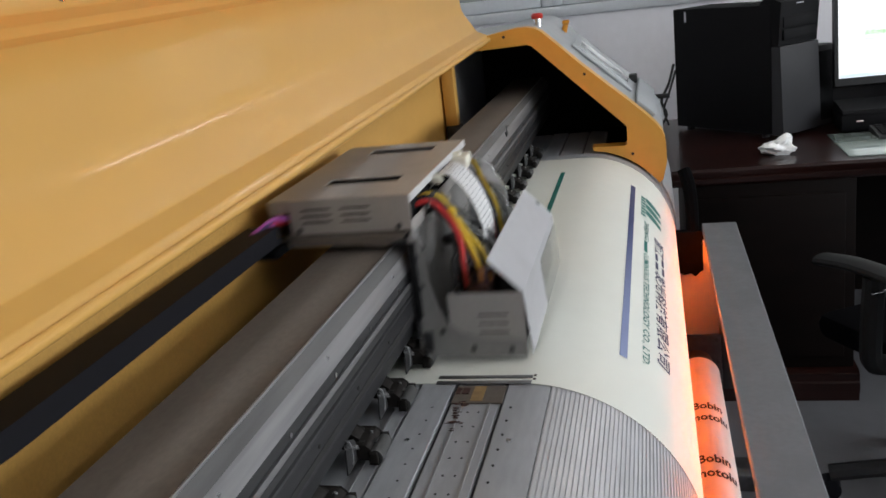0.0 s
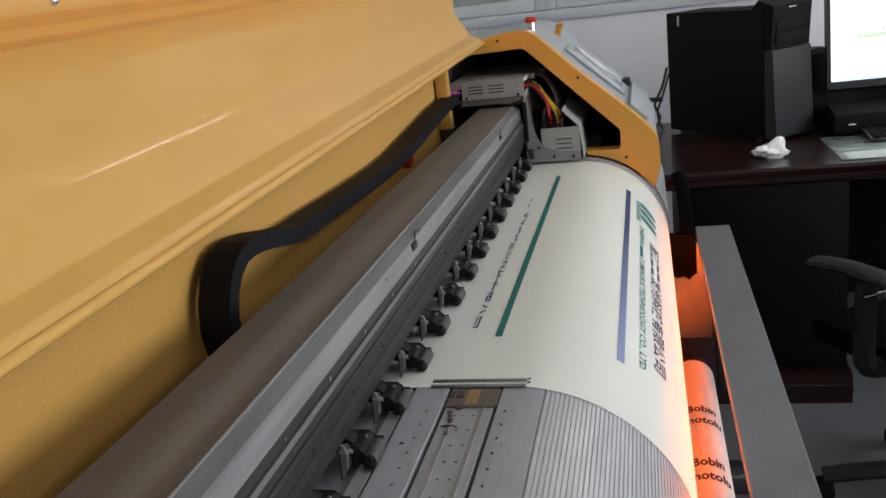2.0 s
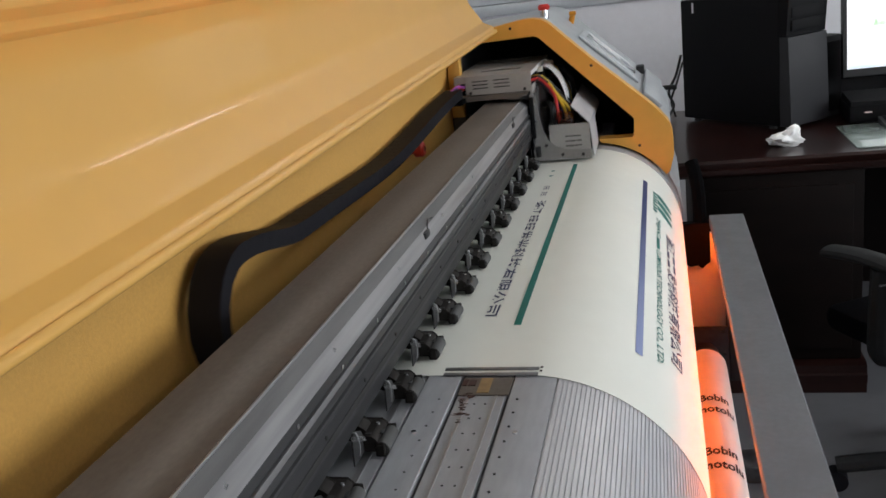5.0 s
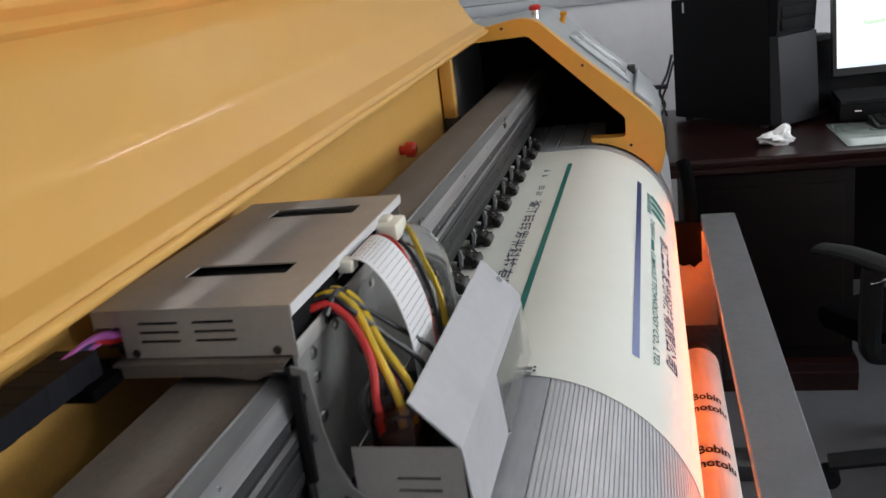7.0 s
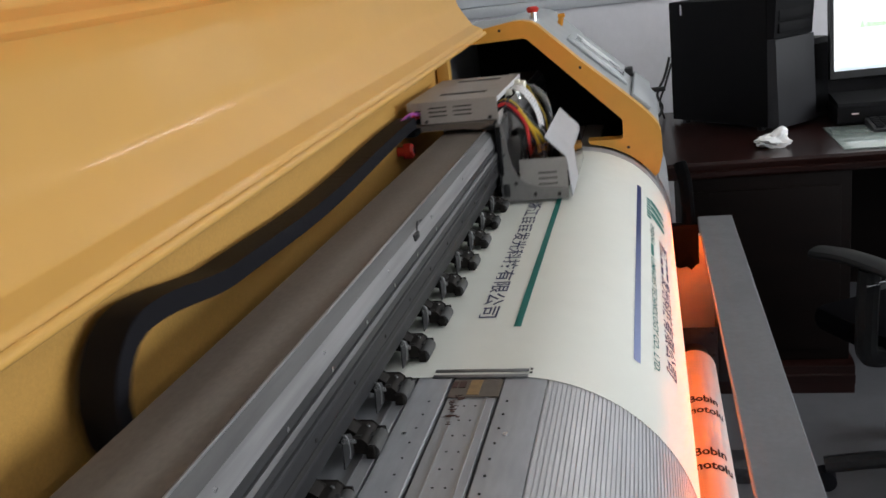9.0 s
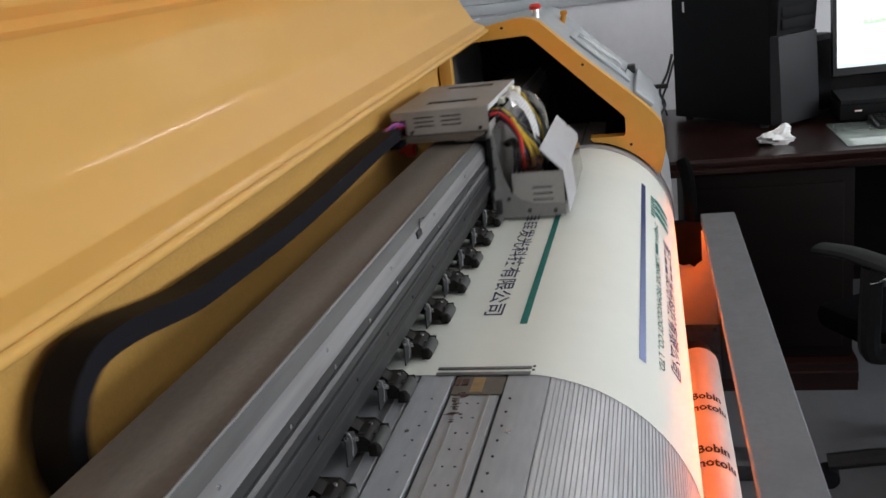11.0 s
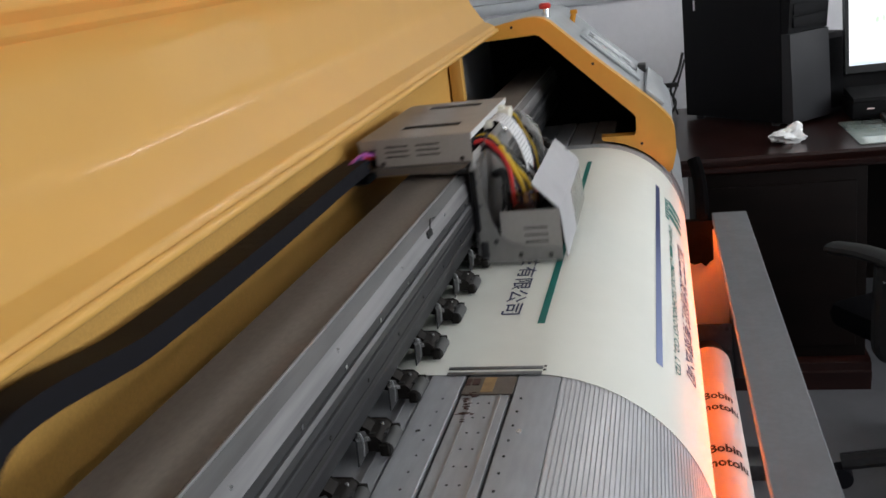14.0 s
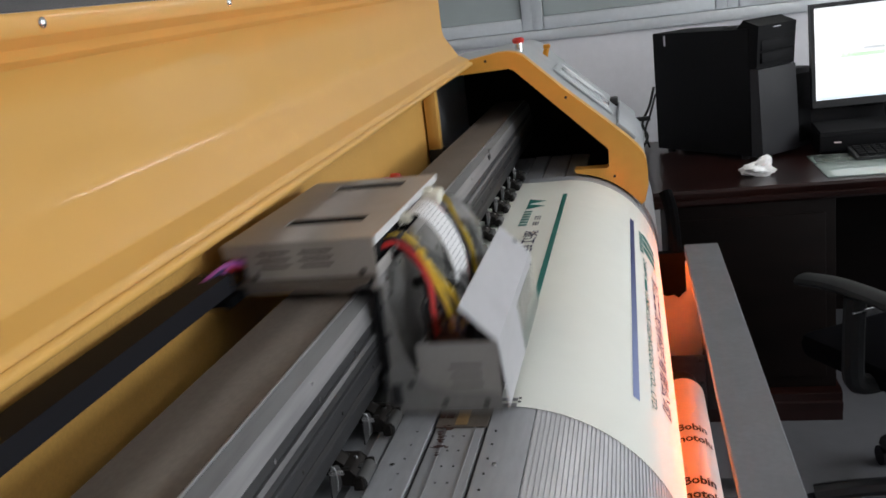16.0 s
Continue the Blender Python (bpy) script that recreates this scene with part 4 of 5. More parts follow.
def rounded_print():
    """The earlier copy, already round the front: pieces that turn about the front's axis."""
    r = ARC_R + 0.0012

    def wrap(bm, th0, far_y):
        for q in bm.verts:
            a = radians(th0) + q.co.y / r
            q.co = Vector((r * math.sin(a), far_y - q.co.x, r * math.cos(a)))
        return bm

    def stripe(w, l, n=5):
        bm = bmesh.new()
        for i in range(n):
            flat_poly(bm, [(0, w * i / n), (l, w * i / n), (l, w * (i + 1) / n), (0, w * (i + 1) / n)])
        bmesh.ops.remove_doubles(bm, verts=bm.verts, dist=1e-6)
        return bm

    def add(name, bm, mat, label=""):
        ob = part(name, bm, mat, vinyl, label, smooth=False)
        ROLLING.append(ob)

    add("printed_line", wrap(stripe(0.0108, 0.862), 34.0, 1.862), BAR_FADE, "blue printed line that fades to lilac, partly as sheen")
    # translated words in teal, the words in dark red-blue, and the mark
    pitch = 0.550 / 12
    for body, length, height, th, far, mat, cell in (("ZHEJIANG", 0.115, 0.013, 43.2, 1.655, INK_TEAL, None), ("LUMINOUS TECHNOLOGY CO., LTD.", 0.438, 0.013, 43.2, 1.458, INK_TEAL, None),
                                                     ("浙江", pitch * 2 - 0.006, 0.0264, 51.0, 1.605, INK_BLUE, 1), ("发光科技有限公司", pitch * 8 - 0.006, 0.0264, 51.0, 1.605 - pitch * 4, INK_BLUE, 1)):
        for c in letters(lettering(body, length, height, "words", mat, vinyl, 0.012), length / len(body) if cell else None):
            add("printed_letter", wrap(c, th, far), mat)
    add("printed_bar", wrap(stripe(0.007, 0.062), 44.0, 1.532), INK_TEAL)
    for i in (2, 3):
        for h in (0.002, 0.018):
            bm = stripe(0.006, pitch - 0.01)
            for q in bm.verts:
                q.co.y += h
            add("printed_bar", wrap(bm, 51.0, 1.605 - pitch * i), INK_BLUE)
    bm = bmesh.new()
    for d in (0.0, 0.046, 0.092):
        flat_poly(bm, [(d, 0.004), (d + 0.006, 0.018), (d + 0.042, 0.018), (d + 0.030, 0.004)])
        flat_poly(bm, [(d + 0.006, 0.0182), (d + 0.018, 0.034), (d + 0.050, 0.034), (d + 0.042, 0.0182)])
        flat_poly(bm, [(d + 0.018, 0.0342), (d + 0.030, 0.046), (d + 0.052, 0.046), (d + 0.050, 0.0342)])
    for k in range(7):
        flat_poly(bm, [(0.010 + k * 0.021, -0.008), (0.024 + k * 0.021, -0.008), (0.024 + k * 0.021, 0.003), (0.010 + k * 0.021, 0.003)])
    add("printed_mark", wrap(bm, 43.8, 1.835), INK_TEAL)


fresh_print()
rounded_print()
for q in (0.000, 0.0045):
    part("printed_bar", box_bm(-0.1405, -0.1375, MEDIA_Y0 + 0.008 + q * 2, MEDIA_Y0 + 0.012 + q * 2, FLAT_Z - 0.0012, FLAT_Z - 0.0009), SLOT_DARK, vinyl)


def paper_roll():
    x, z, r = 0.070, 0.470, 0.045
    t = thing("take_up_roll", x, 0.9, z, "white printed paper roll on a bracket under the heater", "paper roll")
    bm = bmesh.new()
    pts = [(-1.02, 0.036), (-1.02, r - 0.002), (-1.018, r), (0.978, r), (0.98, r - 0.002), (0.98, 0.036)]
    seg = 40
    rings = [[bm.verts.new((q * math.cos(2 * math.pi * k / seg), y, q * math.sin(2 * math.pi * k / seg))) for k in range(seg)] for y, q in pts]
    for a, b in zip(rings, rings[1:] + rings[:1]):
        for k in range(seg):
            bm.faces.new((a[k], a[(k + 1) % seg], b[(k + 1) % seg], b[k]))
    part("paper", bm, PAPER_ROLL, t)
    part("core", cyl_bm((0, -1.04, 0), (0, 1.045, 0), 0.034, seg=28), BLACK_PLASTIC, t)
    bm = bmesh.new()
    add_cyl(bm, (0, 0.981, 0), (0, 1.0, 0), 0.040, seg=28)
    part("collar", bm, DARK_RAIL, t)
    # words round the roll, in rows
    for y in (0.735, 0.535, 0.335, 0.135, -0.065):
        for dy, body in ((0.0, "Bobin"), (-0.046, "notolu")):
            for bm in letters(lettering(body, 0.058 + 0.010 * (len(body) - 5), 0.024, "words", INK_RED, t, 0.028)):
                for q in bm.verts:
                    a = radians(119) - q.co.x / r
                    q.co = Vector((math.cos(a) * (r + 0.0006), y + dy + q.co.y * 1.15, math.sin(a) * (r + 0.0006)))
                part("printed_letter", bm, INK_RED, t, smooth=False)
    return t


paper_roll()


# ---- the print carriage ----
carriage = thing("print_carriage", 0.0, 0.575, 0.0, "grey sheet-metal print carriage with exposed coloured wiring", "print carriage")


def build_carriage():
    c = carriage
    t = 0.0016
    # top cover, with two long slots, vents in its near face and an open front side
    xs, ys = [-0.437, -0.392, -0.300, -0.268], [0.0, 0.074, 0.102, 0.254, 0.284, 0.318]
    bm = bmesh.new()
    add_holed_plate(bm, xs, ys, 1.1525 - t, 1.1525, {(1, 1), (1, 3)})
    cover = part("top_cover", bm, SHEET_GREY, c, "grey sheet-metal cover with two slots", smooth=False)
    bm = bmesh.new()
    fx = [-0.412, -0.397, -0.362, -0.350, -0.315, -0.268]
    fz = [1.112, 1.1245, 1.1270, 1.1320, 1.1345, 1.1395, 1.1420, 1.1525 - t - 0.0002]
    add_holed_plate(bm, fx, fz, 0, t, {(i, j) for i in (1, 3) for j in (1, 3, 5)})
    bmesh.ops.transform(bm, matrix=Matrix.Translation((0, t, 0)) @ Matrix.Rotation(radians(90), 4, "X"), verts=bm.verts)
    part("vent_face", bm, SHEET_GREY, cover, smooth=False)
    part("side_panel", box_bm(-0.437, -0.437 + t, 0.002, 0.317, 1.135, 1.1525 - t - 0.0002), SHEET_GREY, cover)
    part("side_panel", box_bm(-0.436, -0.413, 0.001, 0.003, 1.138, 1.1525 - t - 0.0002), SHEET_GREY, cover)
    part("rear_panel", box_bm(-0.430, -0.269, 0.316, 0.3175, 1.110, 1.1525 - t - 0.0002), SHEET_GREY, cover)
    part("lip", box_bm(-0.2680, -0.2665, 0.0, 0.318, 1.1435, 1.1525), WHITE_SHEET, cover)
    part("lining", box_bm(-0.425, -0.275, 0.010, 0.285, 1.1115, 1.146), SHADE_BLACK, c)
    for x in (-0.402, -0.283):
        part("screw", cyl_bm((x, -0.0015, 1.1165), (x, 0.001, 1.1165), 0.0034, seg=10), SLOT_DARK, cover)
    # folded tray below the cover, and the slider on the beam, drawn out in black for the tray's shade
    bm = bmesh.new()
    add_prism(bm, [(-0.420, 1.1105), (-0.274, 1.1105), (-0.277, 1.1060), (-0.300, 1.0965), (-0.330, 1.1000), (-0.415, 1.1000)], -0.010, 0.30)
    part("tray", bm, BEAM_TOP, c)
    part("tray_edge", box_bm(-0.298, -0.276, -0.0118, -0.0102, 1.1040, 1.1052), CHROME, c)
    part("shade_slider", box_bm(-0.330, -0.2725, 0.006, 0.29, 1.0915, 1.0995, 0.001), BLACK_PLASTIC, c)
    part("shade_slider", box_bm(-0.2748, -0.2722, -0.004, 0.30, 0.992, 1.096, 0.001), SHADE_BLACK, c)
    # black block in place of the dark shade beside the plate
    part("shade_block", box_bm(-0.2748, -0.2660, -0.0110, -0.0055, 1.008, 1.098, 0.001), SHADE_BLACK, c)
    # upright back plate with bolts
    part("back_plate", prism_bm([(0.0, 0.985), (0.0, 1.112), (0.004, 1.119), (0.305, 1.119), (0.312, 1.112), (0.312, 0.965), (0.015, 0.965)], -0.2720, -0.2690, "x"), PLATE_GREY, c)
    part("angle", box_bm(-0.2688, -0.2668, 0.0, 0.295, 1.1085, 1.1225, 0.0006), SHEET_GREY, c)
    for y, z in ((0.030, 1.100), (0.030, 1.080), (0.030, 1.045), (0.030, 1.005), (0.085, 1.102), (0.19, 1.100), (0.28, 1.10), (0.28, 1.06)):
        bm = bmesh.new()
        add_cyl(bm, (-0.2692, y, z), (-0.2665, y, z), 0.0042, seg=6)
        add_cyl(bm, (-0.2692, y, z), (-0.2684, y, z), 0.0058, seg=14)
        part("bolt", bm, CHROME, c)
    # head box
    bm = bmesh.new()
    hx = [-0.238, -0.205, -0.170, -0.151]
    hz = [0.974, 0.984, 0.9865, 0.9945, 0.997, 1.005, 1.0075, 1.033]
    add_holed_plate(bm, hx, hz, 0, t, {(1, j) for j in (1, 3, 5)})
    bmesh.ops.transform(bm, matrix=Matrix.Translation((0, t, 0)) @ Matrix.Rotation(radians(90), 4, "X"), verts=bm.verts)
    head = part("head_box", bm, SHEET_GREY, c, "grey vented print head box", smooth=False)
    part("head_side", box_bm(-0.238, -0.2365, 0.002, 0.322, 0.962, 1.025), SHEET_GREY, head)
    part("head_back", box_bm(-0.236, -0.152, 0.3205, 0.322, 0.962, 1.033), SHEET_GREY, head)
    part("head_core", box_bm(-0.232, -0.156, 0.006, 0.316, 0.962, 1.012), SHADE_BLACK, head)
    part("ear", prism_bm([(-0.2740, 0.957), (-0.1510, 0.957), (-0.1510, 0.9760), (-0.2020, 0.9790), (-0.2260, 0.9870), (-0.2400, 1.0000), (-0.2500, 1.0220), (-0.2560, 1.0500), (-0.2610, 1.1000), (-0.2740, 1.1050)], -0.0045, -0.0025), PLATE_GREY, c, "grey bent head carrier plate")
    for x, z in ((-0.246, 0.990), (-0.212, 0.968), (-0.168, 0.966), (-0.264, 1.045), (-0.266, 1.080)):
        part("ear_bolt", cyl_bm((x, -0.006, z), (x, -0.002, z), 0.0036, seg=8), CHROME if z > 1.0 else SLOT_DARK, c)
    part("clamp_block", box_bm(-0.2750, -0.2700, -0.012, 0.006, 0.985, 1.007, 0.002), BLACK_PLASTIC, c)
    part("clamp_block", box_bm(-0.2700, -0.2580, -0.006, 0.008, 0.965, 0.990, 0.002), DARK_RAIL, c)
    # folded pale cover over the front of the heads
    bm = sheet_bm([(-0.1880, 1.0725), (-0.1868, 1.0720), (-0.1515, 1.0345), (-0.1503, 1.0325), (-0.1490, 1.0200)], -0.001, 0.324, -0.0015)
    add_sheet(bm, [(-0.1490, 1.0198), (-0.1440, 0.9600)], -0.001, 0.150, -0.0015)
    cover2 = part("front_cover", bm, COVER_GREY, c, "pale folded sheet-metal cover", sharp=20)
    film = part("side_film", sheet_bm([(-0.1488, 1.0196), (-0.1440, 0.9600)], 0.1505, 0.324, -0.0008), CLEAR_FILM, cover2, "clear plastic side film")
    part("screw", cyl_bm((-0.169, 0.312, 1.0525), (-0.1675, 0.312, 1.0540), 0.004, seg=10), CHROME, cover2)
    # ink dampers, tubes and wires
    part("damper", box_bm(-0.222, -0.186, 0.004, 0.060, 1.012, 1.056, 0.003), BROWN_CLEAR, c, "brown clear plastic ink damper")
    part("damper_core", box_bm(-0.216, -0.192, 0.012, 0.052, 1.0125, 1.040, 0.002), INK_STAIN, c)
    for y in (0.11, 0.17, 0.23):
        part("damper", box_bm(-0.222, -0.190, y, y + 0.045, 1.0125, 1.045, 0.003), BLACK_PLASTIC, c)
    wires = ((WIRE_RED, 0.0036, 0.045, 1.128, 0.012, -0.214), (WIRE_YELLOW, 0.0038, 0.075, 1.138, 0.022, -0.200), (WIRE_YELLOW, 0.0036, 0.105, 1.134, 0.040, -0.194),
             (WIRE_BLUE, 0.0038, 0.060, 1.122, 0.030, -0.206), (WIRE_BLUE, 0.0034, 0.080, 1.118, 0.045, -0.200), (WIRE_BLACK, 0.0026, 0.060, 1.138, 0.085, -0.196),
             (WIRE_BLACK, 0.0024, 0.085, 1.142, 0.110, -0.192), (WIRE_RED, 0.0030, 0.070, 1.116, 0.050, -0.210), (WIRE_BLACK, 0.0040, 0.070, 1.110, 0.020, -0.228))
    for mat, r, y, z, y2, x2 in wires:
        r *= 0.82
        k = 0.072 + (y - 0.072) * 0.45
        bm = tube_bm([(-0.305, k - 0.015, 1.122), (-0.280, k - 0.006, 1.126 + (z - 1.128) * 0.3), (-0.262, k, 1.128 + (z - 1.128) * 0.5), (-0.244, k - 0.004, 1.116 + (z - 1.128) * 0.6), (-0.224, (k + y2) / 2, 1.090 + (z - 1.128) * 0.5), (x2 - 0.004, y2 + 0.006, 1.062), (x2, y2 + 0.004, 1.036)], r * 1.15, n=6, seg=8)
        part("wire", bm, mat, c)
    for k, (y, z) in enumerate(((0.20, 1.128), (0.225, 1.120), (0.25, 1.126))):
        mat = (WIRE_RED, WIRE_BLACK, WIRE_YELLOW)[k]
        part("wire", tube_bm([(-0.290, y + 0.03, 1.128), (-0.262, y + 0.02, z + 0.008), (-0.238, y, z), (-0.212, y - 0.03, 1.085), (-0.205, y - 0.04, 1.045)], 0.0024, n=6, seg=6), mat, c)
    part("cable_tie", tube_bm([(-0.262, 0.052, 1.122), (-0.258, 0.072, 1.134), (-0.256, 0.094, 1.126), (-0.262, 0.086, 1.114), (-0.266, 0.060, 1.114)], 0.0028, n=5, seg=6), WIRE_BLACK, c, "black cable tie")
    part("ink_tube", tube_bm([(-0.265, 0.262, 1.118), (-0.240, 0.255, 1.124), (-0.212, 0.225, 1.105), (-0.202, 0.205, 1.045)], 0.013, n=8, seg=12), CLEAR_FILM, c, "clear plastic sleeve round thin wires")
    part("ink_tube", tube_bm([(-0.262, 0.13, 1.060), (-0.246, 0.11, 1.066), (-0.236, 0.08, 1.050), (-0.240, 0.06, 1.010)], 0.007, n=6, seg=10), WIRE_BLACK, c)
    # white flat cable in an arch
    bm = bmesh.new()
    path = spline([(-0.272, 0.150, 1.130), (-0.262, 0.152, 1.146), (-0.243, 0.148, 1.143), (-0.222, 0.138, 1.120), (-0.208, 0.128, 1.085), (-0.204, 0.122, 1.045)], 6)
    rows = [[bm.verts.new(p + Vector((0, w, 0)) + Vector((dx, 0, dx))) for dx in (0, 0.0007) for w in (-0.034, 0.034)] for p in path]
    for a, b in zip(rows, rows[1:]):
        bm.faces.new((a[0], a[1], b[1], b[0]))
        bm.faces.new((a[3], a[2], b[2], b[3]))
        bm.faces.new((a[2], a[0], b[0], b[2]))
        bm.faces.new((a[1], a[3], b[3], b[1]))
    ribbon = part("flat_cable", bm, RIBBON, c, "white flat ribbon cable", sharp=60)
    rng = random.Random(3)
    me = None
    for i in range(3, len(path) - 3):
        for w in np.arange(-0.028, 0.029, 0.0055):
            p, d = path[i], (path[i + 1] - path[i]).normalized()
            up = Vector((d.z, 0, -d.x)) * -1 if d.z > 0 else Vector((-d.z, 0, d.x))
            m = Matrix.Translation(p + Vector((0.0004, w + rng.uniform(-0.001, 0.001), 0.0004)) + up * 0.0009) @ d.to_track_quat("X", "Z").to_matrix().to_4x4()
            if me is None:
                dash = part("printed_bar", box_bm(-0.0007, 0.0007, -0.0003, 0.0003, -0.0001, 0.0001), BAR_GREY, ribbon)
                dash.matrix_basis, me = m, dash.data
            else:
                shared("printed_bar", me, m, ribbon)
    bm = bmesh.new()
    add_box(bm, -0.268, -0.246, 0.222, 0.262, 1.128, 1.146, 0.004)
    add_box(bm, -0.272, -0.256, 0.232, 0.252, 1.132, 1.150, 0.003)
    part("connector", bm, IVORY, c, "ivory nylon connector")
    part("connector", box_bm(-0.270, -0.256, 0.112, 0.130, 1.136, 1.147, 0.002), IVORY, c)
    # the wiring that leaves towards the cable band
    for k, mat in enumerate((WIRE_PINK, WIRE_PINK, WIRE_BLUE, WIRE_RED, WIRE_BLACK, WIRE_PINK)):
        y = 0.004 + 0.004 * (k % 3)
        z = 1.128 - 0.005 * (k // 2)
        part("wire", tube_bm([(-0.405, 0.03, z), (-0.418 - 0.002 * k, y, z + 0.003), (-0.428, y - 0.018, 1.135 - 0.001 * k), (-0.436 + 0.004 * (k % 3), -0.062, 1.128)], 0.0030, n=5, seg=7), mat, c)
    part("band_clamp", box_bm(-0.452, -0.412, -0.050, 0.012, 1.098, 1.1085, 0.002), ARM_BLACK, c)
    part("clamp_arm", box_bm(-0.430, -0.380, -0.004, 0.030, 1.0990, 1.1085, 0.002), BLACK_PLASTIC, c)


build_carriage()


# ---- the black cable band: short links that run round a loop ----
LINK = 0.0125
BEND_R, BEND_Z = 0.064, 1.064
band = thing("cable_band", -0.432, 1.2, 1.0, "black flexible cable band looped behind the beam", "cable chain")


def band_place(s, t):
    """The place and slope of the band s metres from the carriage: a sagging run, the bend, and the run back below."""
    cy = carriage_y(t) - 0.030
    yc = 0.826 - 0.495 * (2.0 - carriage_y(t))
    run = cy - yc
    top = BEND_Z + BEND_R
    low = 1.112 - 0.022 * min(max((run - 0.6) / 0.55, 0.0), 1.0)
    if s < run:
        def height(q):
            d, f, e = (1 - x * x * (3 - 2 * x) for x in (min(q / 0.16, 1.0), min(q / 0.60, 1.0), min((run - q) / 0.62, 1.0)))
            return low + (top - low) * (0.6 * d + 0.4 * f) + (1.122 - low) * e
        q = run - s
        return cy - s, height(q), math.atan2(height(q + 0.005) - height(q - 0.005), 0.01)
    s -= run
    if s < math.pi * BEND_R:
        a = s / BEND_R
        return yc - BEND_R * math.sin(a), BEND_Z + BEND_R * math.cos(a), a
    s -= math.pi * BEND_R
    q = min(1.0, s / 0.16)
    return yc + s, BEND_Z - BEND_R - 0.028 * q * q * (3 - 2 * q), math.pi - math.atan(0.028 * 6 * q * (1 - q) / 0.16)


def build_band():
    """Links by turns: a full one, and a slightly slimmer one that reaches into both its neighbours."""
    bm = bmesh.new()
    add_box(bm, -0.0180, 0.0180, -LINK * 0.5, LINK * 0.5, -0.0100, 0.0100)
    full = part("link", bm, BLACK_RUBBER, band)
    bm = bmesh.new()
    add_box(bm, -0.0177, 0.0177, -LINK * 0.82, LINK * 0.82, -0.0097, 0.0097)
    slim = part("link", bm, BLACK_RUBBER, band)
    return [full, slim] + [shared("link", (full, slim)[k % 2].data, Matrix.Identity(4), band) for k in range(146)]


LINKS = build_band()


# ---- desk, computer and what lies on it ----
DESK_Z = 0.75


def desk():
    t = thing("desk", 1.1, 3.15, 0.0, "dark red lacquered wooden office desk", "desk")
    x0, x1, y0, y1 = 0.03, 2.25, 2.69, 3.62

    def add(name, bm, mat, label=""):
        return lay(part(name, bm, mat, None, label), t)
    bm = bmesh.new()
    add_prism(bm, [(y0 + 0.006, DESK_Z - 0.05), (y0, DESK_Z - 0.042), (y0, DESK_Z - 0.030), (y0 + 0.006, DESK_Z - 0.026), (y0 + 0.002, DESK_Z - 0.018), (y0 + 0.002, DESK_Z - 0.008), (y0 + 0.010, DESK_Z), (y1, DESK_Z), (y1, DESK_Z - 0.05)], x0, x1, "x")
    add("desktop", bm, WOOD_RED, "dark red lacquered desktop with moulded edge")
    for a, b in ((x0 + 0.05, 0.56), (x1 - 0.55, x1 - 0.05)):
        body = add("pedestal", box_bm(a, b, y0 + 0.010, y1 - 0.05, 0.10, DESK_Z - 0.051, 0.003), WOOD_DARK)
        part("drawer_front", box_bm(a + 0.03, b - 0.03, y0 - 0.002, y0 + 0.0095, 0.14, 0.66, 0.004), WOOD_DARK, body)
        bm = bmesh.new()
        add_prism(bm, [(y0 - 0.020, 0.0), (y0 - 0.020, 0.030), (y0 - 0.028, 0.034), (y0 - 0.028, 0.062), (y0 - 0.020, 0.066), (y0 - 0.020, 0.090), (y0 - 0.004, 0.099), (y1 - 0.05, 0.099), (y1 - 0.05, 0.0)], a - 0.012, b + 0.012, "x")
        add("plinth", bm, WOOD_RED, "dark red moulded plinth")
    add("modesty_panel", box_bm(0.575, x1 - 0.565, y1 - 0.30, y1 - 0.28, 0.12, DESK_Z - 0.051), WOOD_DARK)


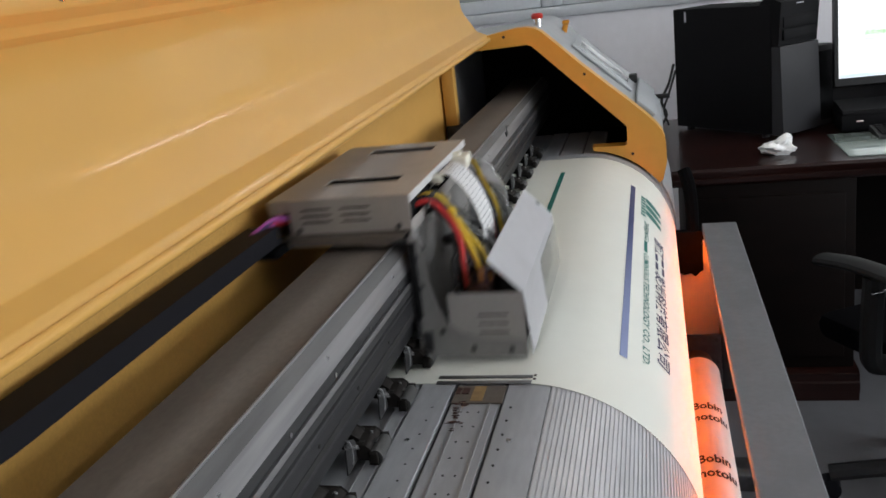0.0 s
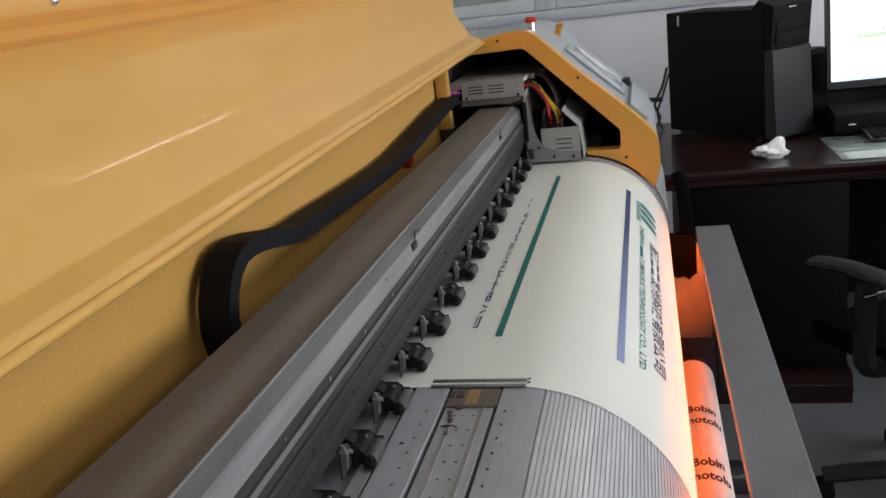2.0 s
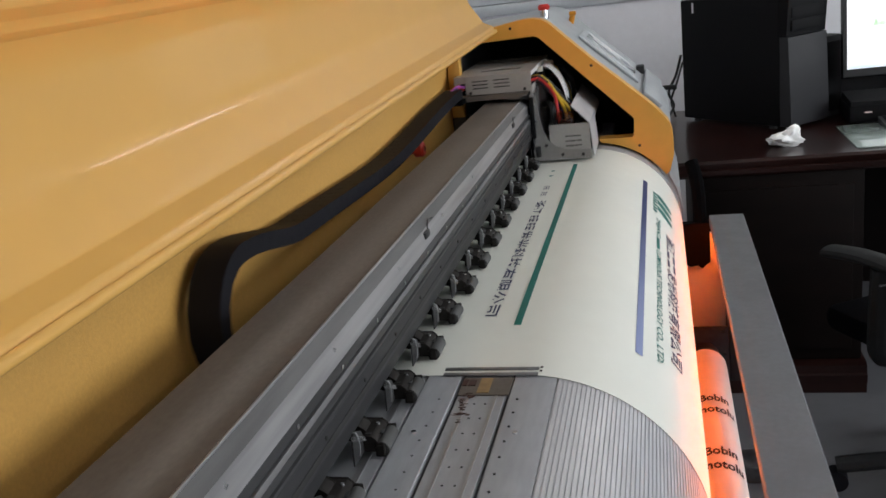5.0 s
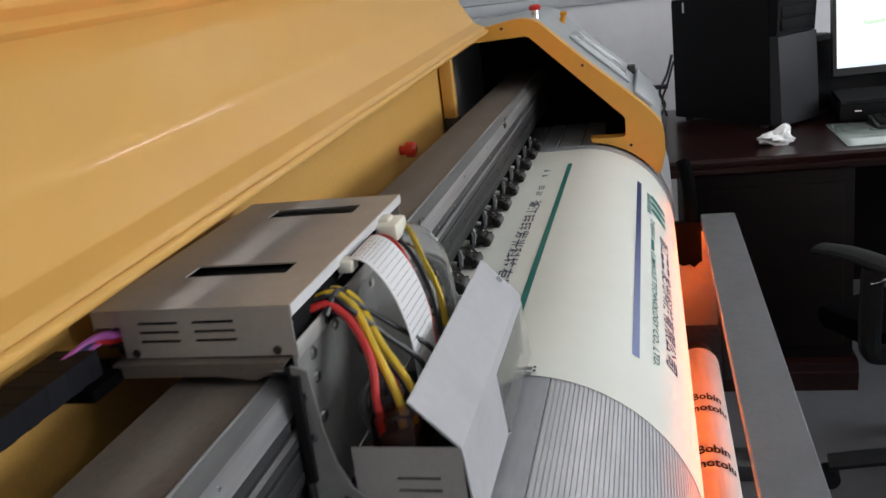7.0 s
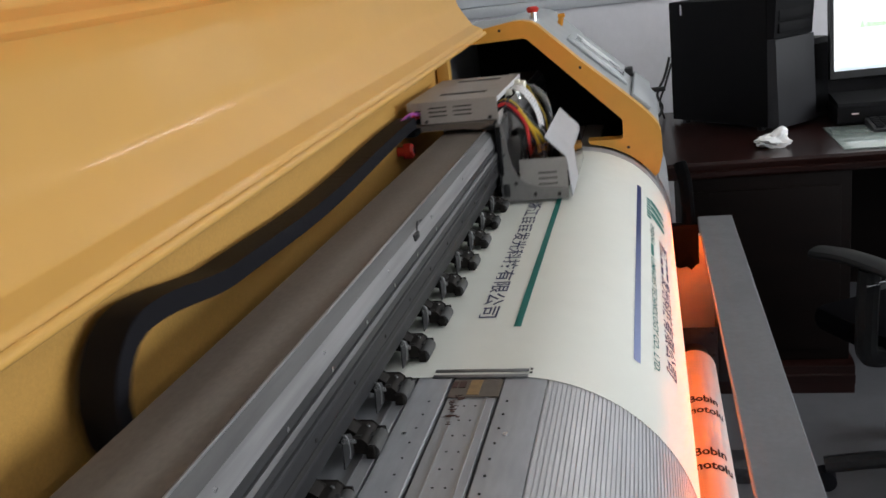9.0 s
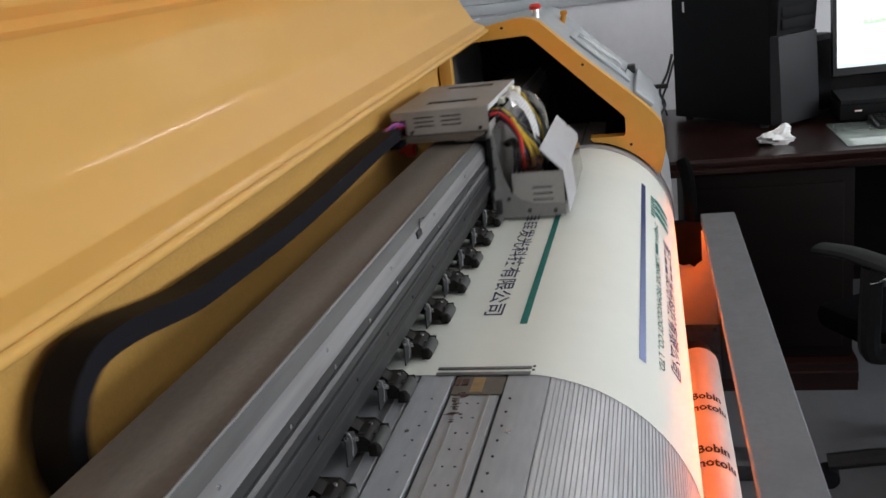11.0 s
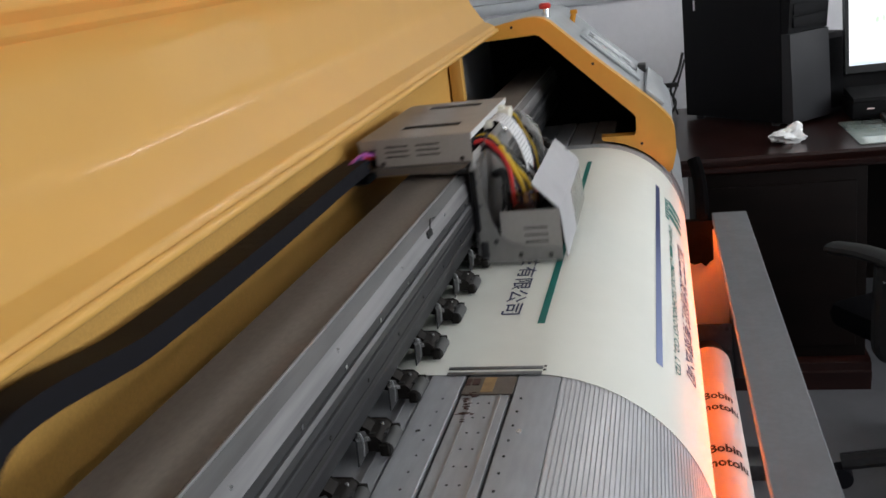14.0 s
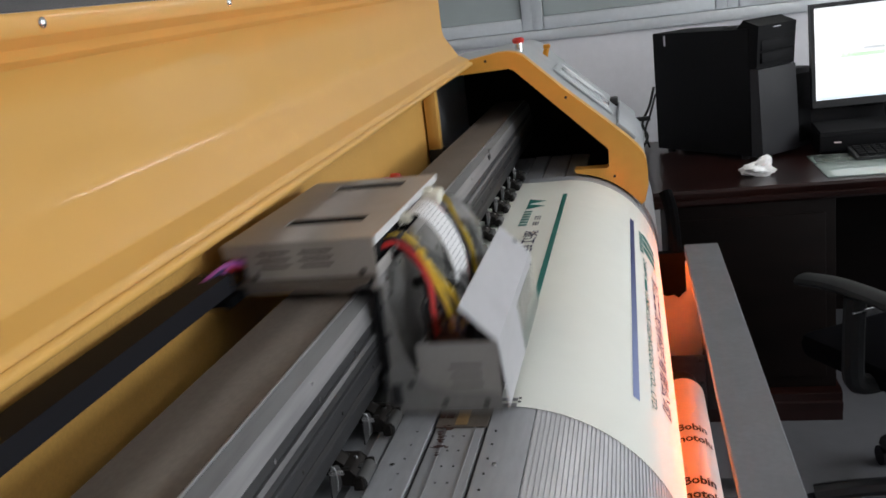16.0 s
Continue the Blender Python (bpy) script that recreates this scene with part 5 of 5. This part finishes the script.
def pc_tower():
    a = math.atan2(3.046 - 3.399, 0.43 - 0.099)
    t = thing("computer_tower", 0.082, 3.405, DESK_Z, "black desktop computer tower with a grey lower front", "computer")
    t.matrix_basis = pose(0.082, 3.405, DESK_Z, 0, 0, math.degrees(a))
    w, d, h = 0.19, 0.460, 0.432
    body = part("case", box_bm(0, d - 0.03, 0, w, 0.012, h, 0.004), PC_BLACK, t)
    for y in (0.02, w - 0.02):
        for x in (0.05, d - 0.07):
            part("foot", cyl_bm((x, y, 0), (x, y, 0.0125), 0.014, seg=14), BLACK_PLASTIC, body)
    bm = prism_bm([(d - 0.0295, 0.012), (d + 0.012, 0.012), (d + 0.016, 0.03), (d + 0.004, 0.300), (d - 0.0295, 0.300)], 0.002, w - 0.002, "y")
    part("lower_front", bm, PC_GREY, t, "dark grey lower front panel")
    bm = prism_bm([(d - 0.0295, 0.302), (d - 0.002, 0.302), (d + 0.006, 0.40), (d + 0.010, h + 0.006), (d - 0.05, h + 0.028), (d - 0.078, h + 0.001), (d - 0.0295, h + 0.001)], 0.002, w - 0.002, "y")
    up = part("upper_front", bm, PC_BLACK, t, "black upper front panel")
    for z in (0.318, 0.358):
        part("drive_flap", box_bm(d - 0.004, d + 0.0075, 0.018, w - 0.018, z, z + 0.034, 0.002), PC_BLACK, up)
    part("light", box_bm(d - 0.015, d + 0.0085, 0.030, 0.055, h - 0.008, h + 0.004, 0.002), glowing("blue_indicator", (0.1, 0.2, 1.0), 0.6), up)
    part("printed_bar", box_bm(d - 0.01, d + 0.0098, 0.075, 0.110, h - 0.004, h - 0.001), WALL_PAINT, up)
    part("sticker", box_bm(0.055, 0.063, -0.0008, 0.0008, h - 0.045, h - 0.010), WALL_PAINT, body, "small white sticker")
    part("mark", box_bm(0.28, 0.31, 0.05, 0.085, h, h + 0.006, 0.002), BLACK_PLASTIC, body)
    # loudspeaker beside it
    s = thing("desk_speaker", 0.556, 3.285, DESK_Z, "dark grey desktop loudspeaker beside the computer", "loudspeaker")
    s.matrix_basis = pose(0.556, 3.285, DESK_Z, 0, 0, math.degrees(a))
    part("cabinet", box_bm(-0.14, 0.02, -0.045, 0.045, 0, 0.275, 0.006), PC_GREY, s)
    part("grille", box_bm(0.0205, 0.026, -0.038, 0.038, 0.02, 0.255, 0.003), PC_BLACK, s)


def monitor():
    t = thing("monitor", 0.86, 3.22, DESK_Z, "black flat monitor showing a bright white page", "monitor")
    t.matrix_basis = pose(0.86, 3.22, DESK_Z, -4, 0, 4)
    w, z0, z1 = 0.275, 0.140, 0.480
    bm = bmesh.new()
    xs, zs = [-w, -w + 0.012, w - 0.012, w], [z0, z0 + 0.024, z1 - 0.014, z1]
    add_holed_plate(bm, xs, zs, 0, 0.030, {(1, 1)})
    bmesh.ops.transform(bm, matrix=Matrix.Rotation(radians(90), 4, "X"), verts=bm.verts)
    part("bezel", bm, BLACK_PLASTIC, t, smooth=False)
    part("back", box_bm(-w + 0.01, w - 0.01, 0.0005, 0.035, z0 + 0.01, z1 - 0.01, 0.004), BLACK_PLASTIC, t)
    scr = part("screen", box_bm(-w + 0.0122, w - 0.0122, -0.024, -0.0005, z0 + 0.0245, z1 - 0.0142), SCREEN_GLOW, t, "bright white screen with green marks", smooth=False)
    part("picture_bar", box_bm(-w + 0.020, w - 0.020, -0.0246, -0.0242, z0 + 0.026, z0 + 0.036), SCREEN_BLUE, scr)
    for a, b, c, d, m in ((-0.190, 0.100, 0.342, 0.345, SCREEN_GREEN), (-0.190, 0.100, 0.284, 0.287, SCREEN_GREY), (-0.145, -0.040, 0.298, 0.312, SCREEN_GREEN), (-0.030, 0.060, 0.298, 0.312, SCREEN_GREEN), (-0.110, 0.050, 0.318, 0.328, SCREEN_GREY)):
        part("picture_bar", box_bm(a, b, -0.0246, -0.0242, c, d), m, scr)
    for k in range(2):
        bm = prism_bm([(-0.182 + 0.018 * k, 0.298), (-0.173 + 0.018 * k, 0.326), (-0.164 + 0.018 * k, 0.298)], -0.0246, -0.0242, "y")
        part("picture_mark", bm, SCREEN_GREEN, scr)
    part("neck", box_bm(-0.03, 0.03, 0.002, 0.03, 0.015, z0 + 0.03, 0.005), BLACK_PLASTIC, t)
    part("stand_foot", cyl_bm((0, 0.02, 0.0), (0, 0.02, 0.016), 0.10, seg=32, r2=0.085), BLACK_PLASTIC, t)


def crumpled_tissue():
    bm = bmesh.new()
    bmesh.ops.create_icosphere(bm, subdivisions=4, radius=1.0)
    for q in bm.verts:
        d = q.co.normalized()
        n = noise.noise(d * 1.6) * 0.35 + abs(noise.noise(d * 2.6 + Vector((5, 2, 1)))) * 0.32 + abs(noise.noise(d * 7)) * 0.05
        s = 0.62 + n
        q.co = Vector((d.x * 0.072 * s, d.y * 0.045 * s, max(0.0, 0.022 + d.z * 0.030 * s + 0.020 * math.exp(-((d.x - 0.35) / 0.35) ** 2) * max(d.z, 0))))
    ob = part("tissue", bm, TISSUE, sharp=50)
    ob.matrix_basis = pose(0.368, 2.845, DESK_Z + 0.0005, 0, 0, 15)
    tagged(ob, "crumpled white paper tissue on the desk", "tissue")


def desk_clutter():
    ob = part("desk_mat", box_bm(0.545, 1.35, 2.735, 3.075, DESK_Z + 0.0005, DESK_Z + 0.0045, 0.0015), MAT_GREEN)
    tagged(ob, "pale greenish glass writing mat on the desk", "desk mat")
    t = thing("keyboard", 0.87, 3.0, DESK_Z + 0.005, "black computer keyboard on the glass mat", "keyboard")
    part("base", prism_bm([(-0.065, 0.001), (-0.065, 0.010), (0.065, 0.022), (0.068, 0.001)], -0.20, 0.20, "x"), BLACK_PLASTIC, t)
    for r in range(5):
        for k in range(14):
            y = -0.052 + r * 0.022
            part("key", box_bm(-0.19 + k * 0.0272, -0.19 + k * 0.0272 + 0.022, y, y + 0.017, 0.0135 + r * 0.002, 0.0185 + r * 0.002), PC_BLACK, t)
    for k, ctrl in enumerate(([(0.60, 3.34, 0.006), (0.68, 3.30, 0.02), (0.78, 3.34, 0.006), (0.90, 3.28, 0.012), (1.02, 3.36, 0.006)], [(0.62, 3.20, 0.006), (0.70, 3.16, 0.03), (0.76, 3.20, 0.006), (0.92, 3.15, 0.015), (1.1, 3.19, 0.006)],
                              [(0.63, 3.42, 0.006), (0.74, 3.40, 0.05), (0.86, 3.44, 0.006), (1.0, 3.40, 0.02)])):
        ob = part("cable", tube_bm([(a, b, DESK_Z + c) for a, b, c in ctrl], 0.0045, n=8, seg=8), WIRE_BLACK)
        tagged(ob, "black computer cable lying on the desk", "cable", "desk cables")
    ob = part("cable", tube_bm([(0.080, 3.50, 0.98), (0.060, 3.50, 0.91), (0.030, 3.47, 0.85), (0.046, 3.45, 0.80), (0.020, 3.42, 0.757)], 0.005, n=8, seg=8), WIRE_BLACK)
    tagged(ob, "black cable hanging behind the computer", "cable", "desk cables")
    ob = part("cable", tube_bm([(0.052, 3.47, 0.756), (0.038, 3.45, 0.82), (0.058, 3.44, 0.88), (0.085, 3.46, 0.96)], 0.004, n=8, seg=8), WIRE_BLACK)
    tagged(ob, "black cable hanging behind the computer", "cable", "desk cables")
    t = thing("power_adapter", 0.030, 3.44, 0.872, "small black plug adapter on a cable", "adapter")
    part("body", box_bm(-0.03, 0.03, -0.012, 0.012, -0.008, 0.008, 0.003), BLACK_PLASTIC, t)


def device_stack():
    """Dark boxes and their leads on the desk, behind the mat and under the screen."""
    t = thing("network_box", 0.74, 3.17, DESK_Z, "black network box with a small amber light on the desk", "network box")
    part("body", box_bm(-0.15, 0.15, -0.085, 0.085, 0.006, 0.062, 0.006), PC_BLACK, t)
    part("lid", prism_bm([(-0.085, 0.0625), (-0.080, 0.074), (0.07, 0.088), (0.082, 0.0625)], -0.146, 0.146, "x"), PC_BLACK, t)
    part("light", box_bm(-0.105, -0.084, -0.0865, -0.0848, 0.037, 0.041), glowing("amber_indicator", (1.0, 0.16, 0.04), 0.12), t, "small amber indicator light")
    for x in (-0.12, 0.12):
        part("foot", cyl_bm((x, 0, 0), (x, 0, 0.0065), 0.012, seg=12), BLACK_RUBBER, t)
    t = thing("document_box", 1.12, 3.42, DESK_Z, "dark grey plastic document box behind the monitor", "box")
    part("body", box_bm(-0.62, 0.62, -0.09, 0.09, 0, 0.118, 0.006), PC_GREY, t)
    part("lid", box_bm(-0.63, 0.63, -0.098, 0.098, 0.1185, 0.130, 0.004), PC_BLACK, t)
    t = thing("label_printer", 1.06, 3.05, DESK_Z + 0.005, "small dark grey desktop device on the glass mat", "printer")
    part("body", prism_bm([(-0.10, 0.0), (-0.10, 0.040), (-0.05, 0.070), (0.08, 0.074), (0.09, 0.0)], -0.13, 0.13, "x"), PC_GREY, t)
    part("slot", box_bm(-0.10, 0.10, -0.1015, -0.0995, 0.014, 0.024), SLOT_DARK, t)


def office_chair():
    t = thing("office_chair", 0.72, 1.88, 0.0, "dark grey office armchair with black mesh back", "chair")
    t.matrix_basis = pose(0.69, 2.11, 0.0, 0, 0, 30)
    part("seat", box_bm(-0.24, 0.24, -0.24, 0.24, 0.42, 0.49, 0.03), CHAIR_CLOTH, t)
    bm = bmesh.new()
    add_box(bm, -0.22, 0.22, -0.30, -0.26, 0.56, 1.02, 0.018)
    part("backrest", bm, CHAIR_CLOTH, t)
    part("back_support", tube_bm([(0, -0.18, 0.44), (0, -0.29, 0.46), (0, -0.32, 0.60), (0, -0.305, 0.80)], 0.020, seg=10), CHAIR_GREY, t)
    for s in (-1, 1):
        arm = part("armrest", tube_bm([(s * 0.275, -0.17, 0.655), (s * 0.280, -0.06, 0.668), (s * 0.280, 0.06, 0.668), (s * 0.272, 0.17, 0.650)], 0.030, seg=12, flat=0.5), CHAIR_GREY, t, "grey padded armrest")
        part("arm_post", tube_bm([(s * 0.19, 0.0, 0.435), (s * 0.275, 0.0, 0.45), (s * 0.285, 0.0, 0.53), (s * 0.280, 0.0, 0.655)], 0.024, seg=10), CHAIR_GREY, arm)
        part("trim_strip", box_bm(s * 0.283 - 0.028, s * 0.283 + 0.028, -0.030, -0.024, 0.628, 0.634, 0.002), CHROME, arm, "thin chrome strip")
    part("gas_lift", cyl_bm((0, 0, 0.09), (0, 0, 0.42), 0.025, seg=16), BLACK_PLASTIC, t)
    for k in range(5):
        a = 2 * math.pi * k / 5
        leg = part("leg", tube_bm([(0, 0, 0.10), (0.15 * math.cos(a), 0.15 * math.sin(a), 0.095), (0.30 * math.cos(a), 0.30 * math.sin(a), 0.068)], 0.022, seg=8), BLACK_PLASTIC, t)
        part("castor", cyl_bm((0.30 * math.cos(a) - 0.02 * math.sin(a), 0.30 * math.sin(a) + 0.02 * math.cos(a), 0.028), (0.30 * math.cos(a) + 0.02 * math.sin(a), 0.30 * math.sin(a) - 0.02 * math.cos(a), 0.028), 0.028, seg=16), BLACK_RUBBER, leg)


desk()
pc_tower()
monitor()
crumpled_tissue()
desk_clutter()
device_stack()
office_chair()


# ---- what moves ----
def motions():
    times = [k / 15 for k in range(241)]
    walk(carriage, [(t, Matrix.Translation((0, carriage_y(t), 0))) for t in times])
    # the band's links follow one another round the loop
    home = band.matrix_basis.inverted()
    for i, ob in enumerate(LINKS):
        rows = []
        for t in times:
            y, z, a = band_place((i + 0.5) * LINK, t)
            rows.append((t, home @ Matrix.Translation((-0.432, y, z)) @ Matrix.Rotation(a, 4, "X")))
        walk(ob, rows)
    # the print goes forward with the vinyl, a step after each pass; new strips of ink come up as the head passes
    marks = sorted({0.0, 16.0} | {round(a + d, 3) for a in TURNS[1:-1] for d in (-0.08, -0.02, 0.04, 0.10, 0.16, 0.22, 0.55, 0.62)})
    for ob, x in SLIDING:
        rows = []
        for t in marks:
            z = FLAT_Z
            if x is not None:
                passes = max([a for a in TURNS if a + 0.58 <= t], default=-2.0) + 0.58
                if x + feed(min(passes, t)) < PRINT_LINE:
                    z = FLAT_Z - 0.004
            rows.append((t, Matrix.Translation((feed(t), 0, z))))
        walk(ob, rows)
    for ob in ROLLING:
        walk(ob, [(t, Matrix.Translation((ARC_X, 0, ARC_Z)) @ Matrix.Rotation(feed(t) / ARC_R, 4, "Y")) for t in marks])


motions()
